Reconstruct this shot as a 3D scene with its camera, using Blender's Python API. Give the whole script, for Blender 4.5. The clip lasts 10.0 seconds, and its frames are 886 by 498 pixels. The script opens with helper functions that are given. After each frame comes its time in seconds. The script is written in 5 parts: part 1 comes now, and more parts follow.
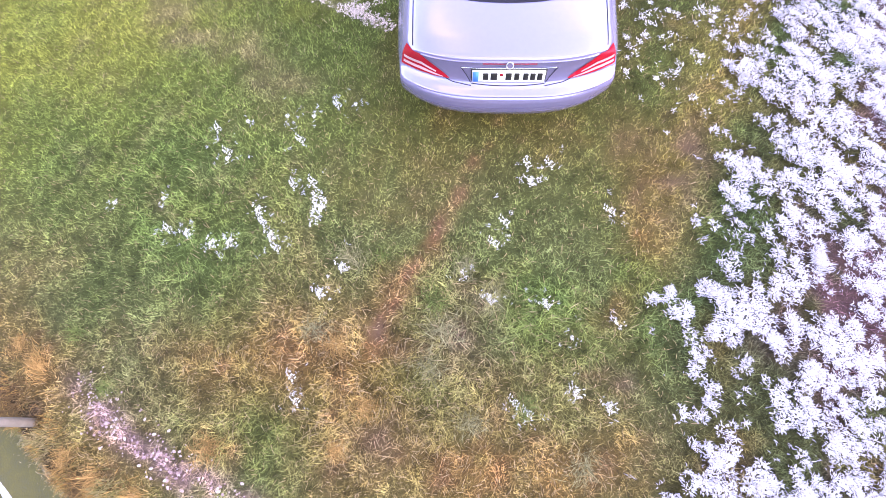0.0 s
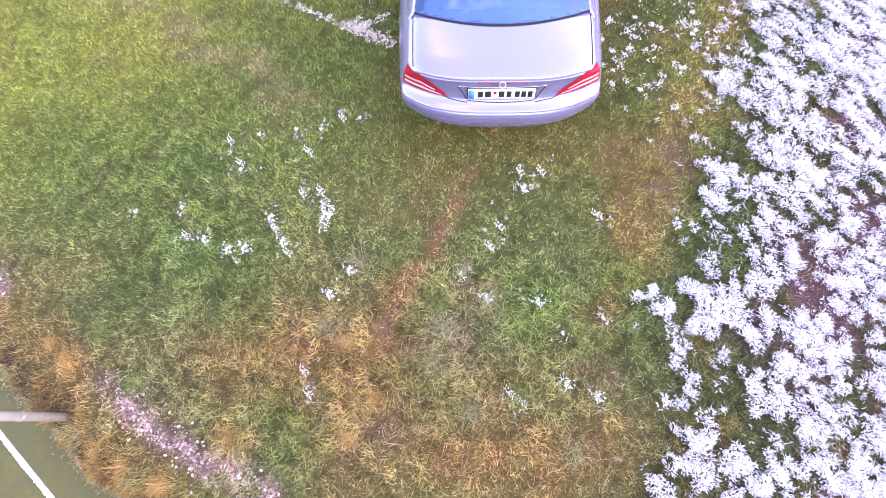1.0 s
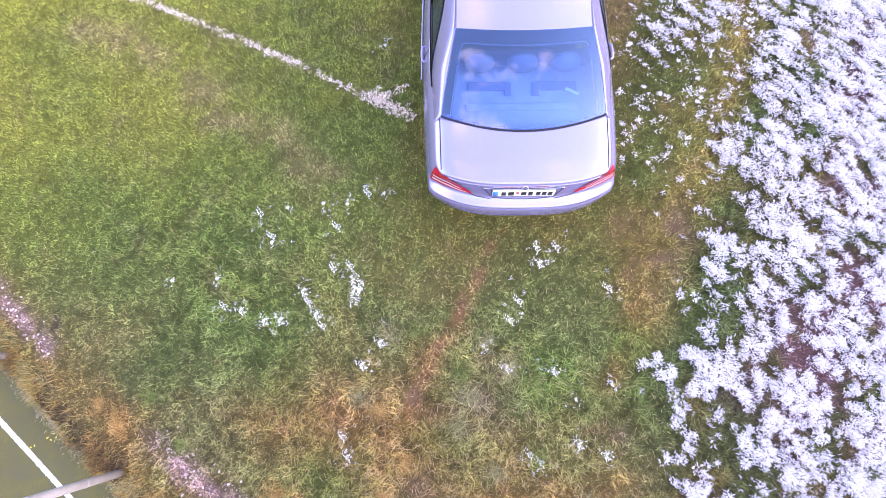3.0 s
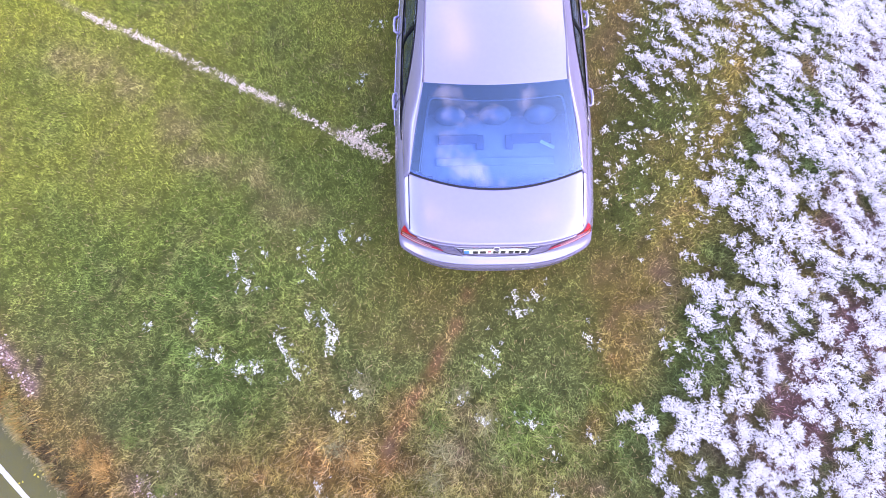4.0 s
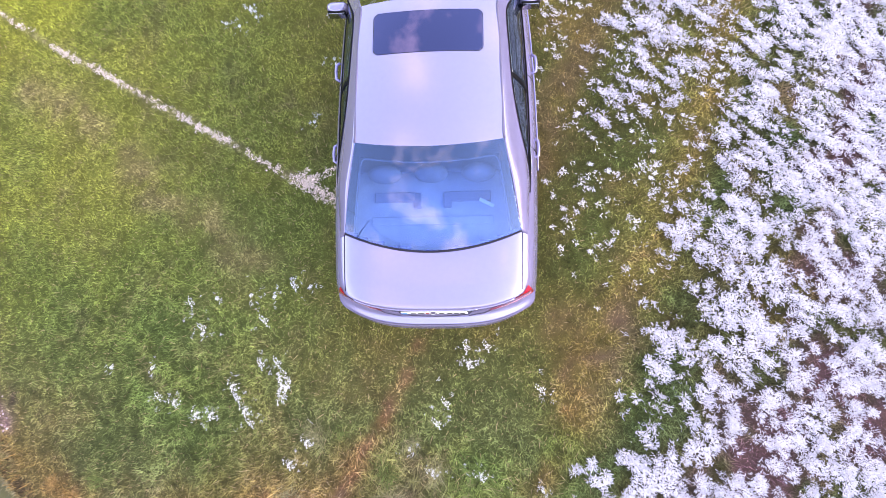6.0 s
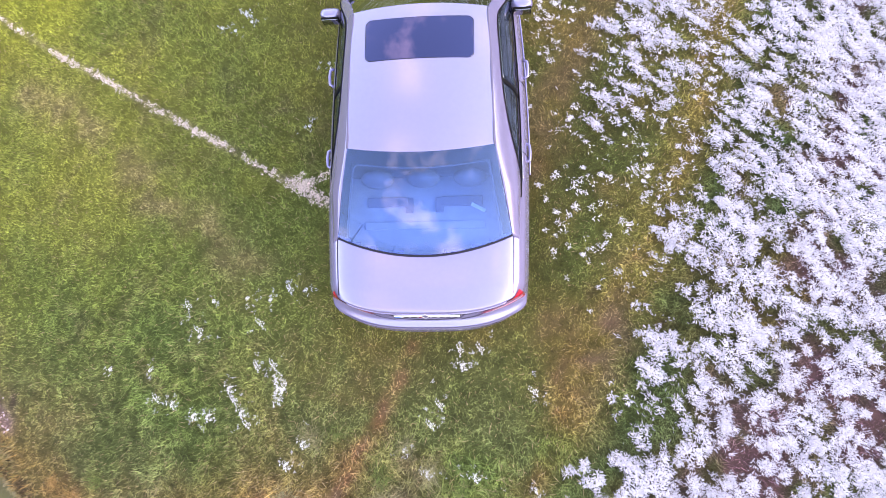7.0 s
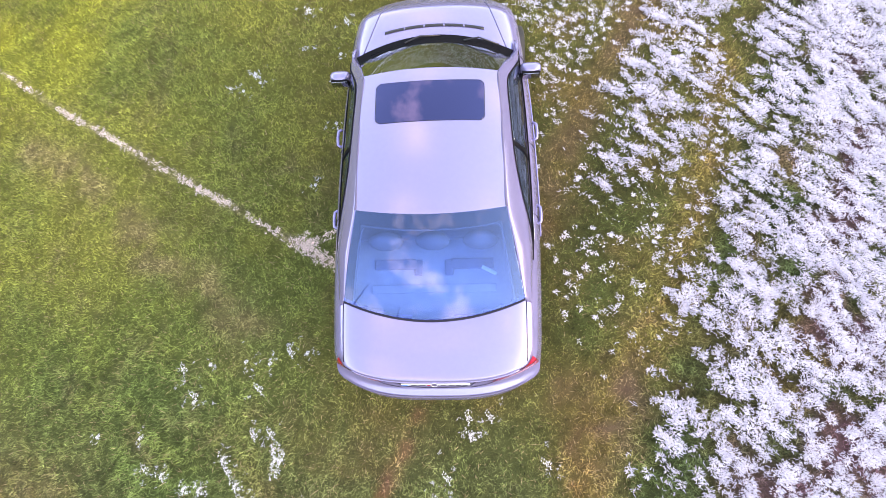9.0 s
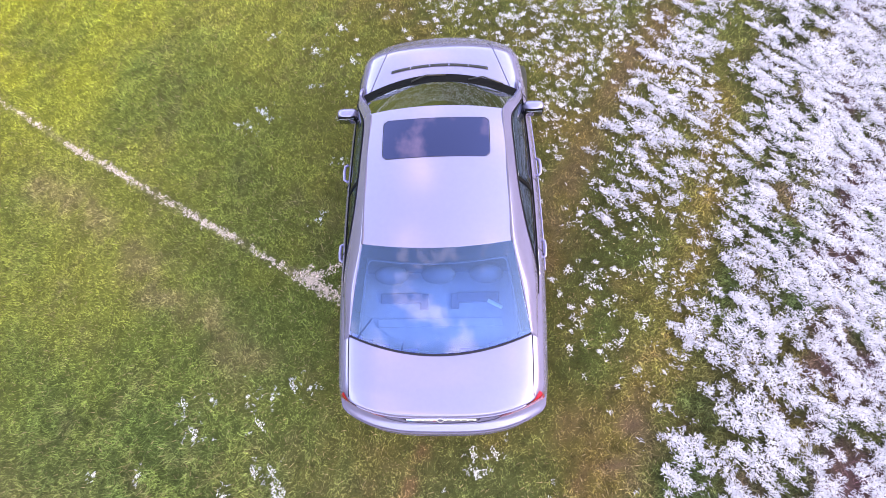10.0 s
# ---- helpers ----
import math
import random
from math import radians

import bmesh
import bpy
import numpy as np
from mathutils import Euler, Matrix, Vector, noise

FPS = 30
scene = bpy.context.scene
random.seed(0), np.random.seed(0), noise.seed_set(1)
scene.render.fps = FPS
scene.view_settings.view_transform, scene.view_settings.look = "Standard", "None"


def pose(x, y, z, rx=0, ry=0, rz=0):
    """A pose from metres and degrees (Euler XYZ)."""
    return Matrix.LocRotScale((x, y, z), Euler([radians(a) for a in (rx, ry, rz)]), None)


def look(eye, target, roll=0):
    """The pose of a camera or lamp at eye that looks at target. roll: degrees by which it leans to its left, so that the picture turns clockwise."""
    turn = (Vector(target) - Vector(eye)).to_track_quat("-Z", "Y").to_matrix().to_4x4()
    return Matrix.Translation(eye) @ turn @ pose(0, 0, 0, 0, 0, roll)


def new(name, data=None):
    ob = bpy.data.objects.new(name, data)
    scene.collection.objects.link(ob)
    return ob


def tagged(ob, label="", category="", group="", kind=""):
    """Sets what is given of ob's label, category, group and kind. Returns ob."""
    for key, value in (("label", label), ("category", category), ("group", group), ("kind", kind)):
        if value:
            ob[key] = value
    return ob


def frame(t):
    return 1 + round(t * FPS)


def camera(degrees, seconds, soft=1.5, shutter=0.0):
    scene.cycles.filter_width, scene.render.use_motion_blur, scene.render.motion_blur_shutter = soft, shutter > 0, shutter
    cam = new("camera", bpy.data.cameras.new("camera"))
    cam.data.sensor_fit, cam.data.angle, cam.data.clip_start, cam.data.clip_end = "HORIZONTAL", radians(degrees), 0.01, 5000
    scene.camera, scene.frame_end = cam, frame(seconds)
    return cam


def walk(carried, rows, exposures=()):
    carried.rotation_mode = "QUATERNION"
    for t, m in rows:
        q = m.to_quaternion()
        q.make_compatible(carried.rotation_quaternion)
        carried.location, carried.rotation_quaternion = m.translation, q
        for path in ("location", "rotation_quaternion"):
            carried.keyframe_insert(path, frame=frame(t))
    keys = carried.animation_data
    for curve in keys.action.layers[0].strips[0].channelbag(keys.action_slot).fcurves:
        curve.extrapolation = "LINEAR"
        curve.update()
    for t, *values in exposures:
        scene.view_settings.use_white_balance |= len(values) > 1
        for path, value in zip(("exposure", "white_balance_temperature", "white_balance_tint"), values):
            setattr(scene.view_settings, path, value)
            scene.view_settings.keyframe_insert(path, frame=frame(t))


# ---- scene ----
EXPOSURE = 2.36
cam = camera(79.1, 10.0, 0.9)
PATH = [
    (0, (-0.344, -2.445, 4.244), (-0.41, -1.808, 2.349), -4.9),
    (0.5, (-0.295, -2.462, 4.426), (-0.366, -1.838, 2.527), -5.8),
    (1, (-0.337, -2.479, 4.619), (-0.401, -1.864, 2.717), -5.6),
    (1.5, (-0.452, -2.432, 4.934), (-0.496, -1.839, 3.024), -4.3),
    (2, (-0.598, -2.167, 5.192), (-0.626, -1.619, 3.269), -3.2),
    (2.5, (-0.736, -1.813, 5.31), (-0.746, -1.319, 3.372), -1.7),
    (4, (-0.282, -0.725, 5.318), (-0.355, -0.36, 3.353), -11.8),
    (4.5, (-0.083, -0.439, 5.292), (-0.181, -0.106, 3.322), -16.9),
    (5, (0.121, -0.249, 5.274), (-0.002, 0.066, 3.303), -21.8),
    (5.5, (0.306, -0.115, 5.26), (0.161, 0.185, 3.288), -26.3),
    (7, (0.518, 0.005, 5.322), (0.351, 0.288, 3.349), -31.2),
    (7.5, (0.52, 0.008, 5.312), (0.352, 0.292, 3.339), -31.3),
    (8, (0.479, 0.012, 5.265), (0.317, 0.323, 3.296), -28.2),
    (8.5, (0.415, 0.092, 5.237), (0.262, 0.485, 3.282), -22.0),
    (9, (0.403, 0.13, 5.211), (0.252, 0.599, 3.272), -18.6),
    (9.5, (0.409, 0.152, 5.227), (0.26, 0.707, 3.311), -15.8),
    (10, (0.337, 0.123, 5.244), (0.199, 0.713, 3.338), -14.0),
]
walk(cam, [(t, look(eye, target, roll)) for t, eye, target, roll in PATH], [(0.0, EXPOSURE + 0.54, 8850, 28), (2.5, EXPOSURE + 0.44, 8650, 27.5), (5.0, EXPOSURE + 0.21, 9500, 23), (8.0, EXPOSURE + 0.14, 10500, 20), (10.0, EXPOSURE + 0.12, 10700, 19)])

# ---- sky and sun ----
SUN_ELEVATION, SUN_AZIMUTH = radians(22), radians(104)   # azimuth from +y towards +x
world = bpy.data.worlds.new("sky")
scene.world = world
world.use_nodes = True
wn, wl = world.node_tree.nodes, world.node_tree.links
wn.clear()
sky = wn.new("ShaderNodeTexSky")
sky.sky_type, sky.sun_disc = "NISHITA", False
sky.sun_elevation, sky.sun_rotation = SUN_ELEVATION, SUN_AZIMUTH
sky.dust_density, sky.ozone_density = 0.4, 1.6
coord = wn.new("ShaderNodeTexCoord")
cloud = wn.new("ShaderNodeTexNoise")
cloud.inputs["Scale"].default_value, cloud.inputs["Detail"].default_value, cloud.inputs["Roughness"].default_value = 2.3, 7.0, 0.55
ramp = wn.new("ShaderNodeValToRGB")
ramp.color_ramp.elements[0].position, ramp.color_ramp.elements[1].position = 0.56, 0.90
mixc = wn.new("ShaderNodeMix")
mixc.data_type = "RGBA"
mixc.inputs["B"].default_value = (7.0, 5.5, 5.9, 1)
back = wn.new("ShaderNodeBackground")
back.inputs["Strength"].default_value = 0.28
wout = wn.new("ShaderNodeOutputWorld")
wl.new(coord.outputs["Generated"], cloud.inputs["Vector"])
wl.new(cloud.outputs["Fac"], ramp.inputs["Fac"])
wl.new(ramp.outputs["Color"], mixc.inputs["Factor"])
wl.new(sky.outputs["Color"], mixc.inputs["A"])
wl.new(mixc.outputs["Result"], back.inputs["Color"])
wl.new(back.outputs["Background"], wout.inputs["Surface"])

sun = new("sun", bpy.data.lights.new("sun", "SUN"))
sun.data.energy, sun.data.angle, sun.data.color = 0.30, radians(16), (1.0, 0.93, 0.84)
sun_way = Vector((math.sin(SUN_AZIMUTH) * math.cos(SUN_ELEVATION), math.cos(SUN_AZIMUTH) * math.cos(SUN_ELEVATION), math.sin(SUN_ELEVATION)))
sun.matrix_world = look(tuple(sun_way * 30), (0, 0, 0))

# ---- materials ----


def material(name, base, rough=0.5, metal=0.0, spread=0.15, grain=40.0, bump=0.0, coat=0.0, clear=0.0, shine=0.5):
    """A principled material whose colour and roughness vary at two scales."""
    m = bpy.data.materials.new(name)
    m.use_nodes = True
    n, k = m.node_tree.nodes, m.node_tree.links
    p = n["Principled BSDF"]
    p.inputs["Metallic"].default_value = metal
    p.inputs["Coat Weight"].default_value = coat
    p.inputs["Specular IOR Level"].default_value = shine
    p.inputs["Coat Roughness"].default_value = 0.04
    p.inputs["Transmission Weight"].default_value = clear
    at = n.new("ShaderNodeTexCoord")
    fine, wide = n.new("ShaderNodeTexNoise"), n.new("ShaderNodeTexNoise")
    fine.inputs["Scale"].default_value, fine.inputs["Detail"].default_value = grain, 4.0
    wide.inputs["Scale"].default_value, wide.inputs["Detail"].default_value = grain / 12, 3.0
    both = n.new("ShaderNodeMath")
    both.operation = "ADD"
    span = n.new("ShaderNodeMapRange")
    span.inputs["From Min"].default_value, span.inputs["From Max"].default_value = 0.7, 1.3
    span.inputs["To Min"].default_value, span.inputs["To Max"].default_value = 1 - spread, 1 + spread
    tone = n.new("ShaderNodeMix")
    tone.data_type, tone.blend_type = "RGBA", "MULTIPLY"
    tone.inputs["Factor"].default_value = 1.0
    tone.inputs["A"].default_value = (*base, 1)
    k.new(at.outputs["Object"], fine.inputs["Vector"])
    k.new(at.outputs["Object"], wide.inputs["Vector"])
    k.new(fine.outputs["Fac"], both.inputs[0])
    k.new(wide.outputs["Fac"], both.inputs[1])
    k.new(both.outputs["Value"], span.inputs["Value"])
    k.new(span.outputs["Result"], tone.inputs["B"])
    k.new(tone.outputs["Result"], p.inputs["Base Color"])
    rr = n.new("ShaderNodeMath")
    rr.operation = "MULTIPLY"
    rr.inputs[1].default_value = rough
    k.new(span.outputs["Result"], rr.inputs[0])
    k.new(rr.outputs["Value"], p.inputs["Roughness"])
    if bump:
        b = n.new("ShaderNodeBump")
        b.inputs["Strength"].default_value, b.inputs["Distance"].default_value = bump, 0.01
        k.new(fine.outputs["Fac"], b.inputs["Height"])
        k.new(b.outputs["Normal"], p.inputs["Normal"])
    return m


def tinted(name, rough, spread, sheen=0.0, translucent=0.0):
    """Plant matter: each blade carries its own tint, varied again from blade to blade."""
    m = bpy.data.materials.new(name)
    m.use_nodes = True
    n, k = m.node_tree.nodes, m.node_tree.links
    p = n["Principled BSDF"]
    p.inputs["Roughness"].default_value = rough
    p.inputs["Specular IOR Level"].default_value = 0.12
    a, g = n.new("ShaderNodeAttribute"), n.new("ShaderNodeNewGeometry")
    a.attribute_name = "tint"
    s = n.new("ShaderNodeMapRange")
    s.inputs["To Min"].default_value, s.inputs["To Max"].default_value = 1 - spread, 1 + spread
    x = n.new("ShaderNodeMix")
    x.data_type, x.blend_type = "RGBA", "MULTIPLY"
    x.inputs["Factor"].default_value = 1.0
    k.new(g.outputs["Random Per Island"], s.inputs["Value"])
    k.new(a.outputs["Color"], x.inputs["A"])
    k.new(s.outputs["Result"], x.inputs["B"])
    k.new(x.outputs["Result"], p.inputs["Base Color"])
    if translucent:
        t, mx = n.new("ShaderNodeBsdfTranslucent"), n.new("ShaderNodeMixShader")
        mx.inputs["Fac"].default_value = translucent
        k.new(x.outputs["Result"], t.inputs["Color"])
        k.new(p.outputs["BSDF"], mx.inputs[1])
        k.new(t.outputs["BSDF"], mx.inputs[2])
        k.new(mx.outputs["Shader"], n["Material Output"].inputs["Surface"])
    return m


def soil_material():
    """The ground under the grass: tint by place, with crumbs and thatch."""
    m = tinted("soil_and_thatch", 0.95, 0.0)
    n, k = m.node_tree.nodes, m.node_tree.links
    p = n["Principled BSDF"]
    at = n.new("ShaderNodeTexCoord")
    fine, mid = n.new("ShaderNodeTexNoise"), n.new("ShaderNodeTexNoise")
    fine.inputs["Scale"].default_value, fine.inputs["Detail"].default_value = 90.0, 6.0
    mid.inputs["Scale"].default_value, mid.inputs["Detail"].default_value = 7.0, 5.0
    k.new(at.outputs["Object"], fine.inputs["Vector"])
    k.new(at.outputs["Object"], mid.inputs["Vector"])
    s = n.new("ShaderNodeMath")
    s.operation = "ADD"
    k.new(fine.outputs["Fac"], s.inputs[0])
    k.new(mid.outputs["Fac"], s.inputs[1])
    r = n.new("ShaderNodeMapRange")
    r.inputs["From Min"].default_value, r.inputs["From Max"].default_value = 0.6, 1.4
    r.inputs["To Min"].default_value, r.inputs["To Max"].default_value = 0.45, 1.25
    k.new(s.outputs["Value"], r.inputs["Value"])
    x = next(q for q in n if q.bl_idname == "ShaderNodeMix")
    for link in list(x.inputs["B"].links):
        k.remove(link)
    k.new(r.outputs["Result"], x.inputs["B"])
    b = n.new("ShaderNodeBump")
    b.inputs["Strength"].default_value, b.inputs["Distance"].default_value = 0.8, 0.02
    k.new(fine.outputs["Fac"], b.inputs["Height"])
    k.new(b.outputs["Normal"], p.inputs["Normal"])
    return m


def glass_material(name, tint, shine, mirrored=(0.80, 0.86, 1.0)):
    """Thin window glass: tinted see-through with a clear reflection that grows towards grazing angles."""
    m = bpy.data.materials.new(name)
    m.use_nodes = True
    n, k = m.node_tree.nodes, m.node_tree.links
    n.remove(n["Principled BSDF"])
    clear, gloss, f, mx = n.new("ShaderNodeBsdfTransparent"), n.new("ShaderNodeBsdfGlossy"), n.new("ShaderNodeLayerWeight"), n.new("ShaderNodeMixShader")
    clear.inputs["Color"].default_value = (*tint, 1)
    gloss.inputs["Roughness"].default_value = 0.012
    gloss.inputs["Color"].default_value = (*mirrored, 1)
    f.inputs["Blend"].default_value = 0.5
    rise, add = n.new("ShaderNodeMath"), n.new("ShaderNodeMath")
    rise.operation, add.operation = "POWER", "MULTIPLY_ADD"
    rise.inputs[1].default_value = 4.0
    add.inputs[1].default_value, add.inputs[2].default_value = 0.9 - shine, shine
    k.new(f.outputs["Facing"], rise.inputs[0])
    k.new(rise.outputs["Value"], add.inputs[0])
    k.new(add.outputs["Value"], mx.inputs["Fac"])
    k.new(clear.outputs["BSDF"], mx.inputs[1])
    k.new(gloss.outputs["BSDF"], mx.inputs[2])
    k.new(mx.outputs["Shader"], n["Material Output"].inputs["Surface"])
    return m


SOIL = soil_material()
GRASS = tinted("grass_blades", 0.6, 0.35, translucent=0.25)
SNOW = tinted("snow_on_blades", 0.7, 0.08, translucent=0.15)
TURF = material("mown_sports_turf", (0.080, 0.068, 0.022), 0.9, spread=0.35, grain=60, bump=0.7)
CHALK = material("line_chalk", (0.56, 0.53, 0.62), 0.9, spread=0.12, grain=70, bump=0.5)
PAINT = material("silver_lilac_paint", (0.262, 0.243, 0.430), 0.24, metal=0.58, spread=0.03, grain=300, coat=0.35)
DARK = material("black_trim", (0.012, 0.012, 0.016), 0.45, spread=0.2, grain=80)
SEAM = material("shut_line_shadow_gap", (0.02, 0.02, 0.032), 0.9, spread=0.1, grain=80, shine=0.1)
MATT = material("matt_black_plastic", (0.008, 0.008, 0.010), 0.9, spread=0.2, grain=80, shine=0.05)
# colour of a shaded channel; also on bonnet seams, bumper grooves and emblem
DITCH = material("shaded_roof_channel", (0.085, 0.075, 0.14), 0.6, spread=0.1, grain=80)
RUBBER = material("tyre_rubber", (0.02, 0.02, 0.02), 0.8, spread=0.2, grain=60, bump=0.3)
ALLOY = material("alloy", (0.55, 0.55, 0.57), 0.35, metal=0.9, spread=0.06, grain=50)
CHROME = material("chrome", (0.8, 0.8, 0.84), 0.08, metal=1.0, spread=0.03, grain=50)
RED = material("red_lamp_plastic", (0.36, 0.004, 0.022), 0.15, spread=0.08, grain=60, coat=0.8)
CLEAR = material("clear_lamp_plastic", (0.52, 0.30, 0.36), 0.15, spread=0.06, grain=60, coat=0.8)
PLATE = material("white_plate", (0.82, 0.82, 0.8), 0.4, spread=0.04, grain=40)
INK = material("black_ink", (0.012, 0.012, 0.012), 0.5, spread=0.1, grain=60)
BLUE = material("blue_plate_band", (0.02, 0.2, 0.62), 0.4, spread=0.05, grain=60)
CLOTH = material("grey_seat_cloth", (0.16, 0.18, 0.24), 0.9, spread=0.15, grain=150, bump=0.4)
SHELF = material("parcel_shelf_felt", (0.34, 0.38, 0.46), 0.95, spread=0.12, grain=120, bump=0.3)
PAPER = material("white_paper", (0.85, 0.88, 0.8), 0.8, spread=0.03, grain=30)
REAR_GLASS = glass_material("tinted_rear_glass", (0.50, 0.69, 0.92), 0.10, (0.58, 0.70, 0.98))
SIDE_GLASS = glass_material("side_glass", (0.42, 0.50, 0.50), 0.05)
ROOF_GLASS = glass_material("dark_sunroof_glass", (0.006, 0.007, 0.03), 0.17, (0.40, 0.44, 1.0))
SCREEN_GLASS = glass_material("windscreen_glass", (0.52, 0.60, 0.58), 0.32, (0.88, 0.95, 1.0))
DASH = material("grey_dashboard", (0.06, 0.066, 0.06), 0.8, spread=0.2, grain=60)
NAVY = material("dark_blue_grey_trim", (0.13, 0.165, 0.26), 0.8, spread=0.15, grain=80)
MIRROR = material("mirror_glass", (0.35, 0.36, 0.42), 0.03, metal=1.0, spread=0.01, grain=20)
ZINC = material("weathered_galvanised_post", (0.26, 0.24, 0.255), 0.8, metal=0.0, spread=0.25, grain=25, bump=0.2)
ROPE = material("grey_rope", (0.10, 0.10, 0.11), 0.9, spread=0.2, grain=200)
STONE = material("pale_pink_gravel", (0.50, 0.42, 0.44), 0.85, spread=0.3, grain=14, bump=0.4)
sn, sk = STONE.node_tree.nodes, STONE.node_tree.links
pick, tones = sn.new("ShaderNodeObjectInfo"), sn.new("ShaderNodeValToRGB")
tones.color_ramp.elements[0].color, tones.color_ramp.elements[1].color = (0.30, 0.17, 0.21, 1), (0.64, 0.53, 0.59, 1)
tones.color_ramp.elements.new(0.72).color = (0.54, 0.40, 0.44, 1)
sk.new(pick.outputs["Random"], tones.inputs["Fac"])
sk.new(tones.outputs["Color"], next(q for q in sn if q.bl_idname == "ShaderNodeMix").inputs["A"])
LEAF = material("yellow_leaf", (0.55, 0.42, 0.05), 0.6, spread=0.25, grain=60)

# ---- builders ----


def finish(me, mat):
    for m in mat if isinstance(mat, (list, tuple)) else [mat]:
        me.materials.append(m)
    return me


def part(name, bm, mat, parent=None, label="", smooth=True):
    """Links a bmesh as one mesh object under a thing or a part."""
    me = bpy.data.meshes.new(name)
    bm.normal_update()
    bm.to_mesh(me)
    bm.free()
    finish(me, mat)
    if smooth:
        me.polygons.foreach_set("use_smooth", [True] * len(me.polygons))
    ob = new(name, me)
    ob.parent = parent
    return tagged(ob, label)


def thing(name, label, category, at=(0, 0, 0), group="", kind=""):
    ob = new(name)
    ob.location = at
    return tagged(ob, label, category, group, kind)


def grid(rows):
    """A bmesh from rows of points."""
    bm = bmesh.new()
    vs = [[bm.verts.new(p) for p in r] for r in rows]
    for a, b in zip(vs, vs[1:]):
        for i in range(len(a) - 1):
            bm.faces.new((a[i], a[i + 1], b[i + 1], b[i]))
    return bm


def thick(bm, depth):
    """Gives a sheet thickness against its normals."""
    bm.normal_update()
    bmesh.ops.solidify(bm, geom=bm.faces[:], thickness=depth)
    return bm


def box(sx, sy, sz, at=(0, 0, 0), bevel=0.0, segments=3, turn=None):
    bm = bmesh.new()
    bmesh.ops.create_cube(bm, size=1, matrix=Matrix.Diagonal((sx, sy, sz, 1)))
    if bevel:
        bmesh.ops.bevel(bm, geom=bm.edges[:], offset=bevel, segments=segments, affect="EDGES", profile=0.6)
    if turn:
        bmesh.ops.transform(bm, matrix=turn, verts=bm.verts[:])
    bmesh.ops.translate(bm, vec=at, verts=bm.verts[:])
    return bm


def tube(points, radius, sides=8):
    bm = bmesh.new()
    rings = []
    for i, p in enumerate(points):
        p = Vector(p)
        ahead = Vector(points[min(i + 1, len(points) - 1)]) - Vector(points[max(i - 1, 0)])
        q = ahead.to_track_quat("Z", "X")
        rings.append([bm.verts.new(p + q @ Vector((radius * math.cos(a), radius * math.sin(a), 0))) for a in (2 * math.pi * j / sides for j in range(sides))])
    for a, b in zip(rings, rings[1:]):
        for j in range(sides):
            bm.faces.new((a[j], a[(j + 1) % sides], b[(j + 1) % sides], b[j]))
    bm.faces.new(rings[0][::-1])
    bm.faces.new(rings[-1])
    return bm


def curve(x, xs, ys):
    """A smooth curve through knots (monotone between them)."""
    x = np.asarray(x, float)
    xs, ys = np.asarray(xs, float), np.asarray(ys, float)
    d = np.gradient(ys, xs)
    i = np.clip(np.searchsorted(xs, x) - 1, 0, len(xs) - 2)
    h = xs[i + 1] - xs[i]
    t = np.clip((x - xs[i]) / h, 0, 1)
    return (2 * t**3 - 3 * t**2 + 1) * ys[i] + (t**3 - 2 * t**2 + t) * h * d[i] + (3 * t**2 - 2 * t**3) * ys[i + 1] + (t**3 - t**2) * h * d[i + 1]


def value_noise(x, y, seed=0):
    """Smooth noise in 0..1 over the plan."""
    xi, yi = np.floor(x).astype(np.int64), np.floor(y).astype(np.int64)
    fx, fy = x - xi, y - yi
    fx, fy = fx * fx * (3 - 2 * fx), fy * fy * (3 - 2 * fy)

    def corner(a, b):
        h = (a * 374761393 + b * 668265263 + seed * 982451653) & 0x7FFFFFFF
        h = ((h ^ (h >> 13)) * 1274126177) & 0x7FFFFFFF
        return ((h ^ (h >> 16)) & 0xFFFF) / 65535.0

    return (corner(xi, yi) * (1 - fx) + corner(xi + 1, yi) * fx) * (1 - fy) + (corner(xi, yi + 1) * (1 - fx) + corner(xi + 1, yi + 1) * fx) * fy


def fractal(x, y, scale, seed=0, octaves=4):
    total, amp, size = 0.0, 0.5, 0.0
    for o in range(octaves):
        total = total + amp * value_noise(x * scale * 2**o + 17.3 * o, y * scale * 2**o - 9.1 * o, seed + o)
        size += amp
        amp *= 0.55
    return total / size


# ---- the lie of the land ----
EDGE_X = (-10.95, -5.85, -5.40, -5.08, -4.62, -4.28, -4.00, -3.45, -2.78, 5.0)
EDGE_Y = (3.10, -1.38, -1.78, -2.07, -2.40, -2.62, -2.87, -3.17, -3.72, -9.3)
def past_edge(x, y):
    """Metres past the ragged lip of the lawn, on the sports field's side."""
    wave = 0.10 * (fractal(x, y, 2.6, 5) - 0.5) + 0.05 * (fractal(x, y, 9.0, 6, 2) - 0.5)
    return (np.interp(x, EDGE_X, EDGE_Y) - y) * 0.77 + wave


def mound(x, y):
    """The lawn is a low swell that falls off gently all round, level where the car stands."""
    level = np.exp(-(np.maximum(np.abs(x) - 0.9, 0) ** 2 + np.maximum(np.abs(y - 2.2) - 1.6, 0) ** 2) / 0.12)
    q = (0.035 * (x + 0.227) ** 2 + 0.024 * (y - 1.034) ** 2) * (1 - 0.9 * level)
    return 0.03 - q / (1 + (q / 1.4) ** 4) ** 0.25


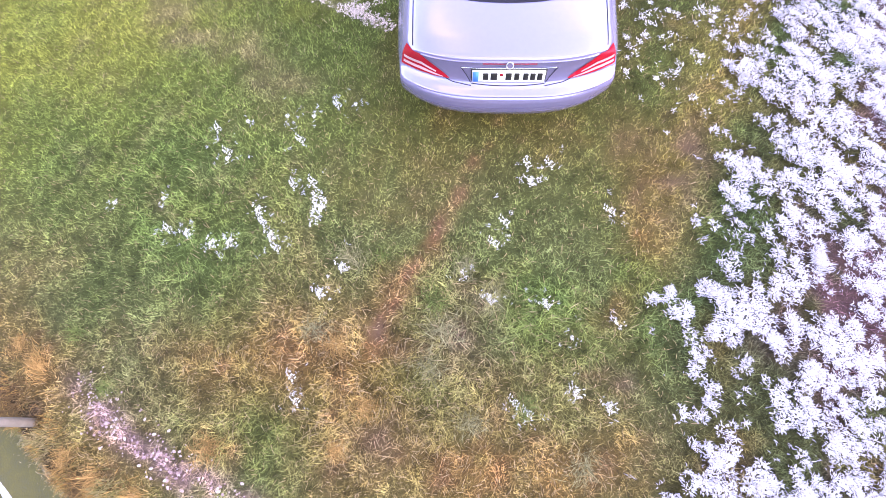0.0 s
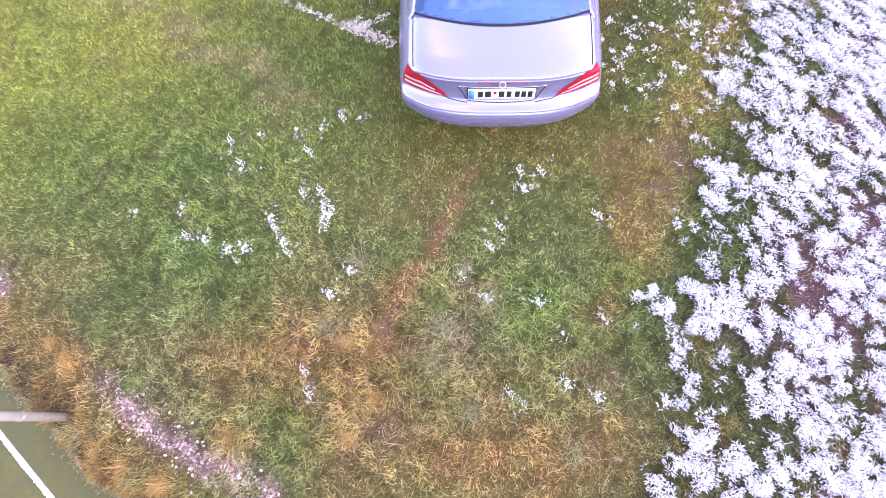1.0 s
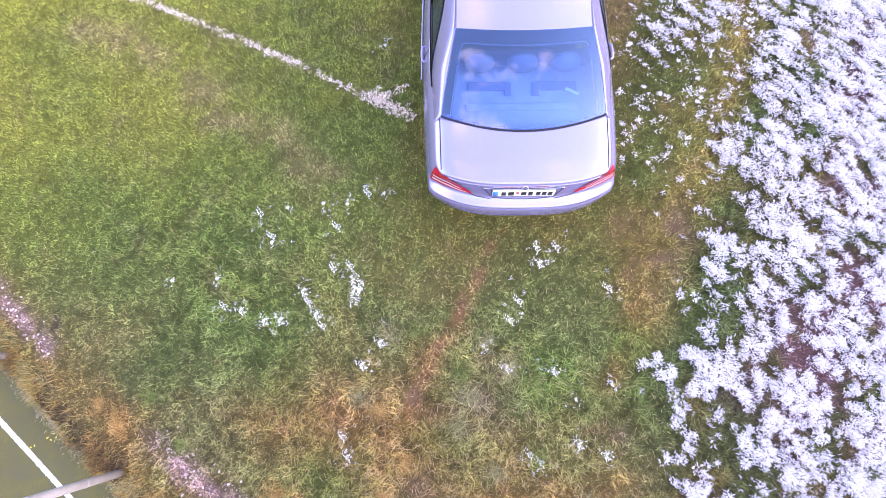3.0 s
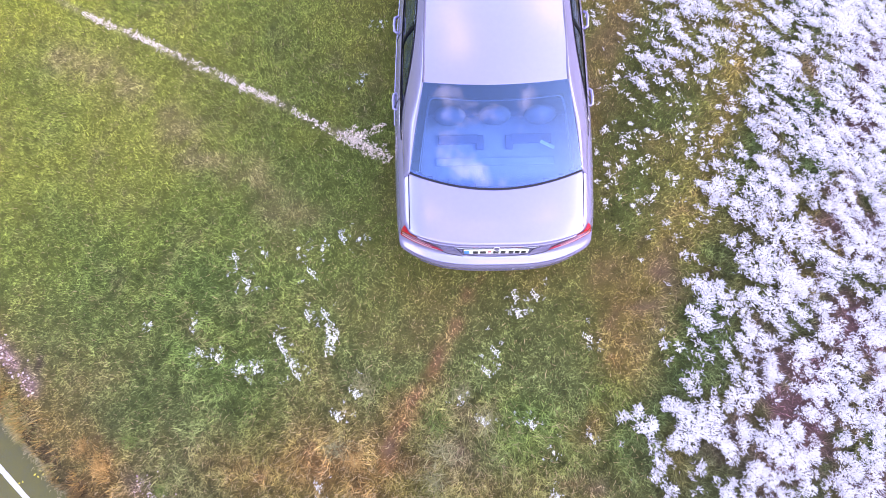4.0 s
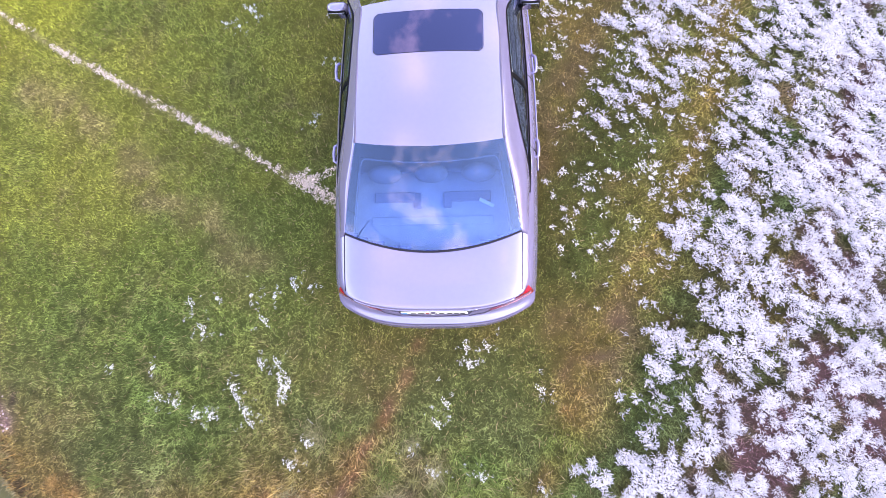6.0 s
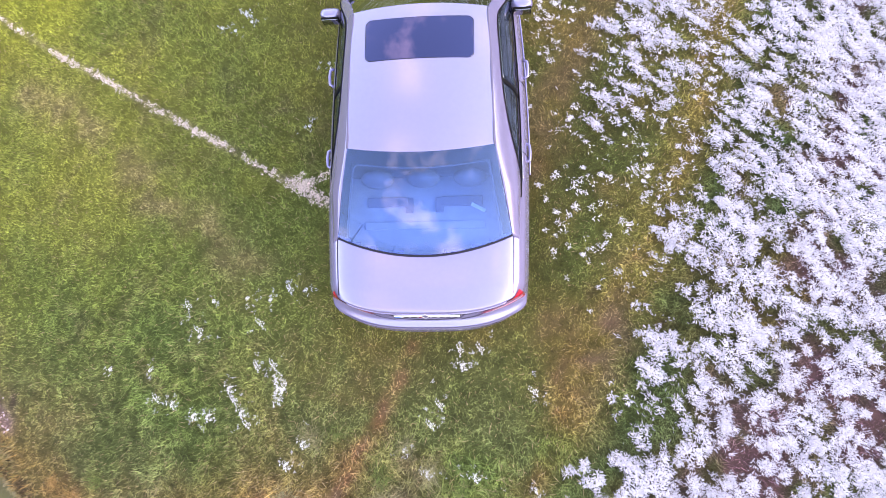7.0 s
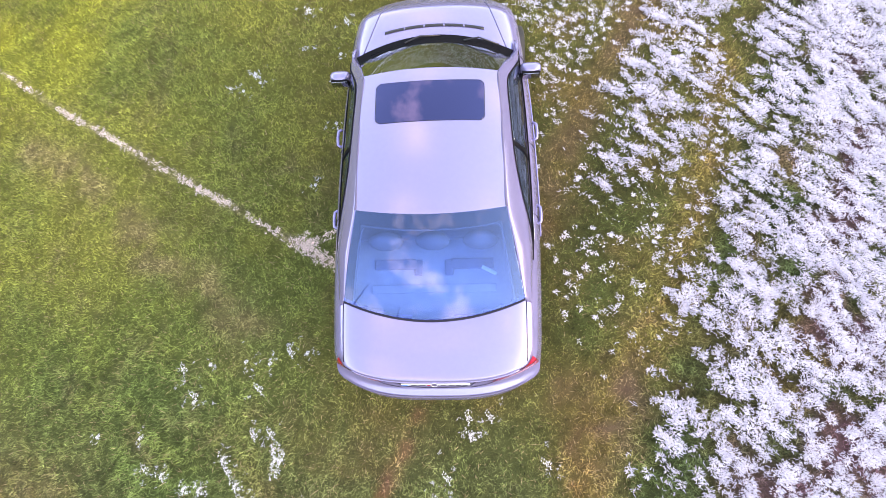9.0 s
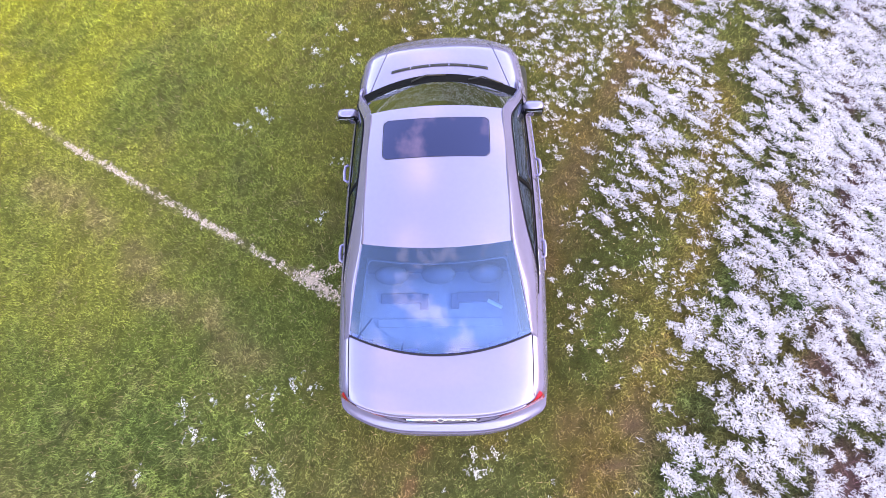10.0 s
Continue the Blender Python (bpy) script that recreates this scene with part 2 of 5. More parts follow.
def height(x, y):
    bumps = 0.05 * (fractal(x, y, 0.8, 11) - 0.5) + 0.03 * (fractal(x, y, 4.0, 12, 3) - 0.5)
    near = np.exp(-((np.maximum(np.abs(x) - 0.9, 0)) ** 2 + np.maximum(np.abs(y - 2.2) - 2.4, 0) ** 2) / 0.5)
    bumps = bumps * (1 - 0.7 * near)
    d = past_edge(x, y)
    drop = np.clip((d + 0.06) / 0.12, 0, 1)
    return mound(x, y) + bumps * (1 - 0.85 * drop) - 0.14 * drop * drop * (3 - 2 * drop)


def blob(x, y, cx, cy, rx, ry, turn=0.0):
    c, s = math.cos(turn), math.sin(turn)
    u, v = (x - cx) * c + (y - cy) * s, -(x - cx) * s + (y - cy) * c
    return np.exp(-((u / rx) ** 2 + (v / ry) ** 2))


def along(x, y, points, width):
    """Closeness to a track through a few points."""
    best = np.full(np.shape(x), 9.0)
    for (ax, ay), (bx, by) in zip(points, points[1:]):
        dx, dy = bx - ax, by - ay
        t = np.clip(((x - ax) * dx + (y - ay) * dy) / (dx * dx + dy * dy), 0, 1)
        best = np.minimum(best, np.hypot(x - ax - t * dx, y - ay - t * dy))
    return np.exp(-((best / width) ** 2))


BEDS = (((-3.72, -2.21), (-3.19, -2.57), (-2.50, -2.92), 0.105, 300), ((-6.15, -0.41), (-5.75, -0.78), (-5.29, -1.16), 0.06, 110), ((-2.35, -2.94), (-2.19, -3.02), (-1.98, -3.10), 0.05, 40))
RUT = [(0.15, 0.45), (0.02, 0.19), (-0.18, -0.12), (-0.33, -0.44), (-0.52, -0.75), (-0.75, -1.19), (-0.93, -1.48), (-1.03, -1.70)]
TRACK = [(3.9, 6.9), (2.72, 4.92), (2.07, 3.98), (1.68, 3.28), (1.38, 2.68), (1.12, 2.28), (1.0, 1.6)]
OLD_LINE = [(-8.2, 5.55), (-6.6, 4.53), (-5.86, 4.06), (-5.15, 3.60), (-4.31, 3.13), (-3.73, 2.77), (-3.11, 2.41), (-2.34, 1.97), (-1.78, 1.63), (-1.44, 1.46), (-1.14, 1.26)]
WORN = [(-5.6, 3.10), (-4.50, 2.55), (-3.99, 2.12), (-3.36, 1.61), (-2.98, 1.32), (-2.53, 1.11), (-1.98, 0.60)]
STRIP = [(3.18, 3.76), (2.84, 2.47), (2.33, 1.25), (1.85, 0.3), (1.6, -0.27), (1.26, -0.93)]
# patches of the sward: centre, half axes, turn, amount
RUST_SPOTS = ((1.25, -0.76, 0.3, 0.22, 0.3, 0.4), (-0.86, -1.35, 0.2, 0.1, 0.9, 1.0), (-1.75, -1.84, 0.3, 0.14, 0.2, 0.9), (-0.63, -0.98, 0.13, 0.1, 0.8, 0.9), (-2.46, -2.03, 0.42, 0.26, 0.2, 0.55), (-1.14, -1.89, 0.3, 0.13, 0.4, 1.0), (-4.25, -1.93, 0.28, 0.16, -0.9, 1.0), (-0.22, -2.76, 0.5, 0.25, 0.0, 0.8), (0.94, -1.45, 0.28, 0.16, 0.4, 0.55), (-2.36, -2.64, 0.22, 0.15, 0.2, 1.0), (-1.22, -2.46, 0.22, 0.4, 0.2, 0.6))
MAUVE_SPOTS = ((1.52, -0.47, 0.2, 0.3, -0.3, 0.6), (-0.3, -1.69, 0.22, 0.3, 0.0, 0.3), (-1.0, -2.55, 0.3, 0.2, 0.2, 0.5), (2.91, -1.46, 0.16, 0.26, 0.2, 1.0), (3.28, -1.04, 0.14, 0.2, 0.0, 0.9), (1.04, -2.06, 0.12, 0.1, 0.0, 0.6), (-3.81, -2.16, 0.18, 0.1, -0.6, 0.9), (1.73, 0.03, 0.2, 0.3, 0.0, 0.45))
GREEN_SPOTS = ((1.12, -1.15, 0.18, 0.18, 0.0, 0.8), (0.24, -1.49, 0.36, 0.28, 0.0, 0.4), (-3.14, -1.23, 0.9, 0.5, -0.3, 0.3), (-1.78, -2.36, 0.4, 0.3, 0.0, 0.6), (-0.58, -1.2, 0.3, 0.3, 0.0, 0.5))
# dark hollows of open soil along the lip: centre, half axes, turn
HOLLOWS = ((-5.21, -0.88, 0.06, 0.14, 0.2), (-4.98, -1.86, 0.14, 0.09, -0.6), (-5.30, -1.50, 0.20, 0.07, -0.8), (-4.62, -2.20, 0.22, 0.08, -0.7), (-4.20, -2.38, 0.12, 0.09, -0.5))


def sward(x, y):
    """Amounts of lush, dry, rusty and bare growth over the plan."""
    n1, n2, n3 = fractal(x, y, 0.7, 21), fractal(x, y, 2.2, 22), fractal(x, y, 6.0, 23, 3)
    mown = np.clip((-0.8 - x) / 0.8, 0, 1) * np.clip((y + 0.9) / 1.0, 0, 1)
    dry = np.clip(1.5 * (n2 - 0.42), 0, 1) * 0.55 * (1 - 0.7 * mown)
    dry = dry + 0.48 * blob(x, y, -1.15, -2.2, 0.75, 0.75) + 0.42 * blob(x, y, -2.2, -1.95, 0.7, 0.45, 0.3) + 0.4 * blob(x, y, 0.2, -2.7, 1.2, 0.6)
    dry = dry + 0.45 * along(x, y, STRIP, 0.28) + 0.20 * along(x, y, TRACK, 0.18)
    dry = dry + 0.4 * np.exp(-((past_edge(x, y) + 0.35) / 0.4) ** 2)
    rust = 0.95 * along(x, y, RUT, 0.075) * np.clip(0.1 + 2.2 * (n3 - 0.3), 0, 1) + 0.2 * blob(x, y, 1.35, -0.45, 0.25, 0.5) * n3 * 2
    rust = rust + np.clip(3 * (n3 - 0.62), 0, 1) * np.clip(dry, 0, 1) * (1 - 0.8 * mown) + 0.08 * along(x, y, TRACK, 0.16)
    lush = np.clip(2.2 * (n1 - 0.45), 0, 1) + 0.7 * blob(x, y, -2.5, -0.6, 1.3, 0.9, -0.4) + 0.5 * blob(x, y, 0.3, -1.5, 0.5, 0.4) + 0.35 * blob(x, y, 1.9, -0.3, 0.4, 0.9)
    ragged = np.clip(0.2 + 2.6 * (n3 - 0.32), 0, 1)
    for cx, cy, rx, ry, turn, amount in RUST_SPOTS:
        rust = rust + 0.75 * amount * blob(x, y, cx, cy, rx, ry, turn) * ragged
    for cx, cy, rx, ry, turn, amount in GREEN_SPOTS:
        lush = lush + amount * blob(x, y, cx, cy, rx, ry, turn)
    bare = np.clip(2.5 * (n3 * n2 - 0.30), 0, 1) * 0.4 + 0.5 * blob(x, y, -0.35, -1.75, 0.3, 0.35) * n3
    for cx, cy, rx, ry, turn, amount in MAUVE_SPOTS:
        bare = bare + amount * blob(x, y, cx, cy, rx, ry, turn) * ragged
    bare = bare + 0.42 * along(x, y, TRACK, 0.21) * np.clip(0.3 + 2.0 * (n3 - 0.3), 0, 1)
    for cx, cy, rx, ry, turn in HOLLOWS:
        bare = bare + 0.9 * blob(x, y, cx, cy, rx, ry, turn) * ragged
    bare = bare + 0.5 * along(x, y, RUT, 0.075) * np.clip(0.1 + 2.2 * (n3 - 0.3), 0, 1)
    deep = np.clip(x - np.interp(y, FIELD_Y, FIELD_X) - 0.5, 0, 1)
    bare = bare + deep * np.clip(4 * (fractal(x, y, 1.8, 27) - 0.42), 0, 1)
    return np.clip(lush, 0, 1), np.clip(dry, 0, 1) * (1 - 0.5 * np.clip(lush, 0, 1)), np.clip(rust, 0, 1), np.clip(bare, 0, 1)


def sward_colour(x, y):
    lush, dry, rust, bare = (a[:, None] for a in sward(x, y))
    far = np.clip((-x - 0.3) / 3.0, 0, 1)[:, None] * np.clip((y + 1.7) / 3.4, 0, 1)[:, None]
    c = np.array((0.163, 0.168, 0.050)) * np.ones((len(x), 1))
    c[:, 2] += 0.026 * np.clip((0.3 - y) / 1.3, 0, 1)
    c = c + far * np.array((0.094, 0.107, 0.014))
    mown = (np.clip((-0.5 - x) / 0.8, 0, 1) * np.clip((y + 0.9) / 1.0, 0, 1))[:, None]
    up = np.clip((y - 0.7) / 0.9, 0, 1)[:, None]
    c = c + mown * (np.array((-0.020, 0.012, 0.002)) * (1 - up) + up * np.array((0.054, 0.044, 0.005)))
    thick_growth = np.clip((x - np.interp(y, FIELD_Y, FIELD_X) + 0.2) * 2, 0, 1)[:, None]
    c = c * (1 - thick_growth) + thick_growth * np.array((0.095, 0.105, 0.042))
    # the tint gets darker towards +x, less so from y = 2 onwards
    right_darker = (np.clip((x - 0.1) / 1.0, 0, 1) * np.clip((y + 0.6) / 1.2, 0.5, 1) * (1 - 0.65 * np.clip((y - 2.0) / 1.5, 0, 1)))[:, None]
    c = c * (1 - right_darker * np.array((0.42, 0.33, 0.24)))
    gold = np.clip((-x - 3.6) / 1.8, 0, 1)[:, None] * np.clip((y - 3.2) / 2.0, 0, 1)[:, None]
    c = c + gold * np.array((0.12, 0.115, -0.005))
    c = c * (1 - lush) + lush * (1 - 0.8 * thick_growth) * np.array((0.128, 0.188, 0.056)) + lush * 0.8 * thick_growth * np.array((0.060, 0.105, 0.040))
    c = c * (1 - dry) + dry * np.array((0.362, 0.192, 0.064))
    c = c * (1 - rust) + rust * np.array((0.37, 0.175, 0.075))
    worn = 0.6 * along(x, y, WORN, 0.26)[:, None] * np.clip(0.2 + 2.2 * (fractal(x, y, 4.5, 35, 3) - 0.30), 0, 1)[:, None]
    c = c * (1 - worn) + worn * np.array((0.45, 0.315, 0.165))
    earth = np.array((0.22, 0.138, 0.118)) * (1 - thick_growth) + thick_growth * np.array((0.165, 0.085, 0.105))
    c = c * (1 - bare) + bare * earth
    soil = (np.clip(sum(1.2 * blob(x, y, *hollow) for hollow in HOLLOWS), 0, 0.8) * np.clip(0.1 + 3.2 * (fractal(x, y, 11.0, 33, 2) - 0.36), 0, 1))[:, None]
    c = c * (1 - soil) + soil * np.array((0.050, 0.032, 0.024))
    grit = sum(along(x, y, bed[:3], 0.12) for bed in BEDS)[:, None] * np.clip(2.2 * (fractal(x, y, 6.0, 29, 2) - 0.25), 0, 0.8)[:, None]
    c = c * (1 - np.clip(grit, 0, 1)) + np.clip(grit, 0, 1) * np.array((0.48, 0.29, 0.31))
    pale = 0.6 * along(x, y, OLD_LINE, 0.040)[:, None] * np.clip(0.4 + 1.5 * (fractal(x, y, 5.0, 63, 2) - 0.3), 0, 1)[:, None]
    c = c * (1 - pale) + pale * np.array((0.52, 0.40, 0.28))
    # brown soil along the lip, its colour darkened for the undercut's shade too
    lip = np.exp(-((past_edge(x, y) + 0.06) / 0.16) ** 2)[:, None] * np.clip(0.2 + 2.4 * (fractal(x, y, 3.0, 31, 3) - 0.3), 0, 1)[:, None]
    return c * (1 - lip) + lip * np.array((0.095, 0.055, 0.034))


FIELD_Y = (-6.2, -2.78, -2.45, -1.93, -1.50, -0.93, -0.36, 0.20, 0.81, 1.33, 1.85, 2.40, 3.05, 4.37, 5.31, 9.7)
FIELD_X = (0.8, 1.14, 1.58, 1.42, 1.28, 1.65, 1.77, 2.02, 2.40, 2.62, 2.70, 3.05, 3.35, 3.77, 4.17, 5.9)
BAND_Y = (1.5, 1.82, 2.20, 2.42, 2.80, 3.36, 4.32, 5.15, 7.3)
BAND_X = (1.02, 1.10, 1.27, 1.46, 1.68, 1.92, 2.44, 2.81, 3.9)
def snow_cover(x, y):
    """How much snow lies on the growth, 0..1."""
    u, v = 0.83 * x - 0.56 * y, 0.56 * x + 0.83 * y
    combed = np.clip((y - 0.2) / 2.2, 0, 1)
    streak = (1 - combed) * fractal(u * 6.8, v * 9.0, 1.0, 41, 3) + combed * fractal(u * 5.2, v * 11.5, 1.0, 41, 3)
    lumps = 0.65 * ((1 - combed) * fractal(x, y, 13.0, 43, 2) + combed * fractal(u * 9.5, v * 17.0, 1.0, 43, 2)) + 0.35 * fractal(x, y, 2.6, 45, 2)
    ragged = 0.45 * (fractal(x, y, 1.6, 44) - 0.5)
    edge = np.interp(y, FIELD_Y, FIELD_X)
    into = x - edge - 0.04 + ragged + 0.10 * np.clip((y + 0.6) / 0.6, 0, 1)
    field = np.interp(into, (-0.45, -0.2, 0.05, 0.5, 1.2, 2.2), (0.0, 0.16, 0.44, 0.58, 0.66, 0.70))
    field = field - 0.10 * np.clip((0.7 - y) / 1.2, 0, 1) * (field > 0.3)
    field = field + (0.03 * np.clip((y - 0.5) / 3, 0, 1) + 0.02 * np.clip((-1.4 - y) * 2, 0, 1)) * (field > 0.3)
    past = x - np.interp(y, BAND_Y, BAND_X) + 0.5 * ragged
    band = np.interp(past, (-0.25, -0.05, 0.15), (0.0, 0.30, 0.475)) * np.clip((y - 1.75) * 2.5, 0, 1) * np.interp(into, (-0.46, -0.20), (1.0, 0.15))
    amount = np.maximum(field, band)
    got = ((0.5 * streak + 0.5 * lumps - 0.5) * (1 + 0.5 * combed * (1 - combed)) + 0.5 - (0.5 + 0.40 * (0.5 - amount))) * (amount > 0.05)
    return np.clip(got * 11 + 0.45, 0, 1) * (amount > 0.05), np.clip(got * 7 + 0.1, 0, 1)


# ---- ground ----


def spaced(low, high, step, far):
    """Even steps in the middle, growing towards the horizon."""
    mid = np.arange(low, high + step / 2, step)
    out = step * 1.35 ** np.arange(1, 40)
    out = np.cumsum(out)
    out = out[out < far]
    return np.concatenate([low - out[::-1], mid, high + out])


def tint_layer(me, colours):
    layer = me.attributes.new("tint", "FLOAT_COLOR", "POINT")
    layer.data.foreach_set("color", np.concatenate([colours, np.ones((len(colours), 1))], 1).astype(np.float32).ravel())


def faces_mesh(name, verts, loops, size):
    """A mesh of equal faces from arrays."""
    me = bpy.data.meshes.new(name)
    count = len(loops) // size
    me.vertices.add(len(verts))
    me.vertices.foreach_set("co", np.asarray(verts, np.float32).ravel())
    me.loops.add(len(loops))
    me.loops.foreach_set("vertex_index", np.asarray(loops, np.int32))
    me.polygons.add(count)
    me.polygons.foreach_set("loop_start", np.arange(0, len(loops), size, dtype=np.int32))
    me.update(calc_edges=True)
    return me


gx, gy = spaced(-7.6, 6.2, 0.07, 600), spaced(-4.6, 8.0, 0.07, 600)
GX, GY = np.meshgrid(gx, gy)
px, py = GX.ravel(), GY.ravel()
gz = height(px, py)
nx, ny = len(gx), len(gy)
i0 = (np.arange(ny - 1)[:, None] * nx + np.arange(nx - 1)[None]).ravel()
ground_mesh = faces_mesh("ground", np.stack([px, py, gz], 1), np.stack([i0, i0 + 1, i0 + nx + 1, i0 + nx], 1).ravel(), 4)
# soil takes the sward's tint, darkened to include shade between the blades
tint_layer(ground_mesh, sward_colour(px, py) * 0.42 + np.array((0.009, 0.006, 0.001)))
finish(ground_mesh, [SOIL, TURF])
cx, cy = px[i0] + 0.03, py[i0] + 0.03
ground_mesh.polygons.foreach_set("material_index", (past_edge(cx, cy) > 0.02).astype(np.int32))
ground_mesh.polygons.foreach_set("use_smooth", [True] * len(i0))
tagged(new("ground", ground_mesh), "uneven autumn meadow ground with green, dry and trampled patches", "ground", kind="structure")

rng = np.random.default_rng(7)

# an added, unseen dark ring far off, blocking low sky and darkening side reflections
DARK_RING = material("unseen_dark_ring", (0.045, 0.045, 0.032), 0.95, spread=0.5, grain=0.6, bump=0.6)
dark_ring = bmesh.new()
rings = [[], [], []]
for k in range(241):
    a = 2 * math.pi * k / 240
    far = 62 + 9 * noise.noise((3 * math.cos(a), 3 * math.sin(a), 0.5))
    top = 16 + 5 * noise.noise((9 * math.cos(a), 9 * math.sin(a), 2.0)) + 2.5 * noise.noise((31 * math.cos(a), 31 * math.sin(a), 4.0))
    for ring, dist, z in zip(rings, (far, far + 1.5, far + 9), (-2.0, top * 0.8, top)):
        ring.append(dark_ring.verts.new((dist * math.cos(a), dist * math.sin(a), z)))
for lower, upper in zip(rings, rings[1:]):
    for k in range(240):
        dark_ring.faces.new((lower[k], lower[k + 1], upper[k + 1], upper[k]))
tagged(part("backdrop", dark_ring, DARK_RING), "unseen dark woodland-like ring added to darken low reflections", "woodland", kind="structure")


def blades(name, x, y, base, length, width, azimuth, lean, colours, mat):
    """Grass: one slender bent blade of two faces at every place."""
    n = len(x)
    a = np.stack([np.cos(azimuth), np.sin(azimuth), np.zeros(n)], 1)
    side = np.stack([-np.sin(azimuth), np.cos(azimuth), np.zeros(n)], 1) * (width / 2)[:, None]
    root = np.stack([x, y, base], 1)
    up = np.array((0, 0, 1.0))
    mid = root + a * (length * 0.5 * np.sin(lean * 0.7))[:, None] + up * (length * 0.5 * np.cos(lean * 0.7))[:, None]
    tip = mid + a * (length * 0.5 * np.sin(np.minimum(lean * 1.3, 1.75)))[:, None] + up * (length * 0.5 * np.cos(np.minimum(lean * 1.3, 1.75)))[:, None]
    verts = np.stack([root - side, root + side, mid + side * 0.85, mid - side * 0.85, tip], 1).reshape(-1, 3)
    k = 5 * np.arange(n)[:, None]
    tris = (k + np.array((0, 1, 2, 0, 2, 3, 3, 2, 4))[None]).ravel()
    me = faces_mesh(name, verts, tris, 3)
    tint_layer(me, np.repeat(colours, 5, 0))
    finish(me, mat)
    return me


def scatter(density, low, high):
    count = int(density * (high[0] - low[0]) * (high[1] - low[1]))
    return rng.uniform(low[0], high[0], count), rng.uniform(low[1], high[1], count)


# lawn and meadow grass: a dense short sward, and longer strands above it


def spikes(name, x, y, base, length, width, azimuth, lean, colours, mat):
    """Short blades, each a single slender face."""
    n = len(x)
    side = np.stack([-np.sin(azimuth), np.cos(azimuth), np.zeros(n)], 1) * (width / 2)[:, None]
    root = np.stack([x, y, base], 1)
    tip = root + np.stack([np.cos(azimuth) * np.sin(lean), np.sin(azimuth) * np.sin(lean), np.cos(lean)], 1) * length[:, None]
    me = faces_mesh(name, np.stack([root - side, root + side, tip], 1).reshape(-1, 3), np.arange(3 * n), 3)
    tint_layer(me, np.repeat(colours, 3, 0))
    return finish(me, mat)


def grass_tone(x, y, dry, strands, contrast):
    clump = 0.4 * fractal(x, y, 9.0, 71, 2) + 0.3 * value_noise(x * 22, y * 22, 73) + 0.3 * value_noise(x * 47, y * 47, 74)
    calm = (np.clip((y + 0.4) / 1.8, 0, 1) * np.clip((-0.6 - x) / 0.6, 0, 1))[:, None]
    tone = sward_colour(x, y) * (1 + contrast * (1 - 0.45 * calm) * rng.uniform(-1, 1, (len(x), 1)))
    # shade in the hollows between clumps is put into the blades' tint
    gap_shade = np.clip(1.03 + 3.9 * (clump - 0.5), 0.24, 2.0)
    tone = tone * (gap_shade * (0.52 + 0.90 * fractal(x, y, 3.0, 72, 3)))[:, None] ** (1 - 0.35 * calm)
    straw = rng.random(len(x)) < (strands + 0.30 * dry) * (x < np.interp(y, FIELD_Y, FIELD_X) + 0.1)
    tone[straw] = np.array((0.42, 0.30, 0.18)) * rng.uniform(0.55, 1.3, (straw.sum(), 1))
    return tone, clump


def meadow_places(density):
    x, y = scatter(density, (-7.4, -4.2), (5.9, 7.6))
    x, y = (a[past_edge(x, y) < 0.03] for a in (x, y))
    lush, dry, rust, bare = sward(x, y)
    keep = rng.random(len(x)) > 0.7 * bare + 0.35 * rust
    x, y, lush, dry = x[keep], y[keep], lush[keep], dry[keep]
    rank = np.clip(blob(x, y, -0.5, -2.1, 2.2, 1.1) + 0.6 * blob(x, y, -3.2, -2.2, 0.8, 0.5) + np.clip(x - np.interp(y, FIELD_Y, FIELD_X), 0, 0.6), 0, 1)
    return x, y, lush, dry, rank


x, y, lush, dry, rank = meadow_places(5200)
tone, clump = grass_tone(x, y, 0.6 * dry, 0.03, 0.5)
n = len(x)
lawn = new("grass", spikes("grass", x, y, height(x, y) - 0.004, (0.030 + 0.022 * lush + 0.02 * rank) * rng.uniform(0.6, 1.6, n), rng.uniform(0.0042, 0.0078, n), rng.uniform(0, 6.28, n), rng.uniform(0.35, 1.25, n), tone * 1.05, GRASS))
tagged(lawn, "dense short green meadow grass, partly dry", "grass", kind="stuff")
x, y, lush, dry, rank = meadow_places(2000)
keep = rng.random(len(x)) < 0.16 + 0.75 * rank + 0.15 * lush
x, y, lush, dry, rank = x[keep], y[keep], lush[keep], dry[keep], rank[keep]
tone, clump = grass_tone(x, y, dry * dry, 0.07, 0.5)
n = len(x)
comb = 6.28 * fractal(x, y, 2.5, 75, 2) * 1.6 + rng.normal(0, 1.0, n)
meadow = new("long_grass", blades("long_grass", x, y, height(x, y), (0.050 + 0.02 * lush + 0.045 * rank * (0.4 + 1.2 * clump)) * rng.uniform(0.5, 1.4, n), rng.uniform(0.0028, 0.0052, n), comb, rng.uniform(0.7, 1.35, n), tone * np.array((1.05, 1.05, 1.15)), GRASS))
tagged(meadow, "longer arching green and straw grass strands", "grass", kind="stuff")


def strokes_on(x, y, spread, lift, size):
    """Blades laden with snow, combed one way by the wind."""
    n = len(x)
    turn = np.where(rng.random(n) < 0.5, -0.6, 2.5) + rng.normal(0, spread, n)
    c = np.array((0.59, 0.575, 0.67)) * rng.uniform(0.82, 1.0, (n, 1))
    return n, turn, c, (lift * rng.uniform(0.2, 1.0, n)), size * rng.uniform(0.5, 1.4, n)


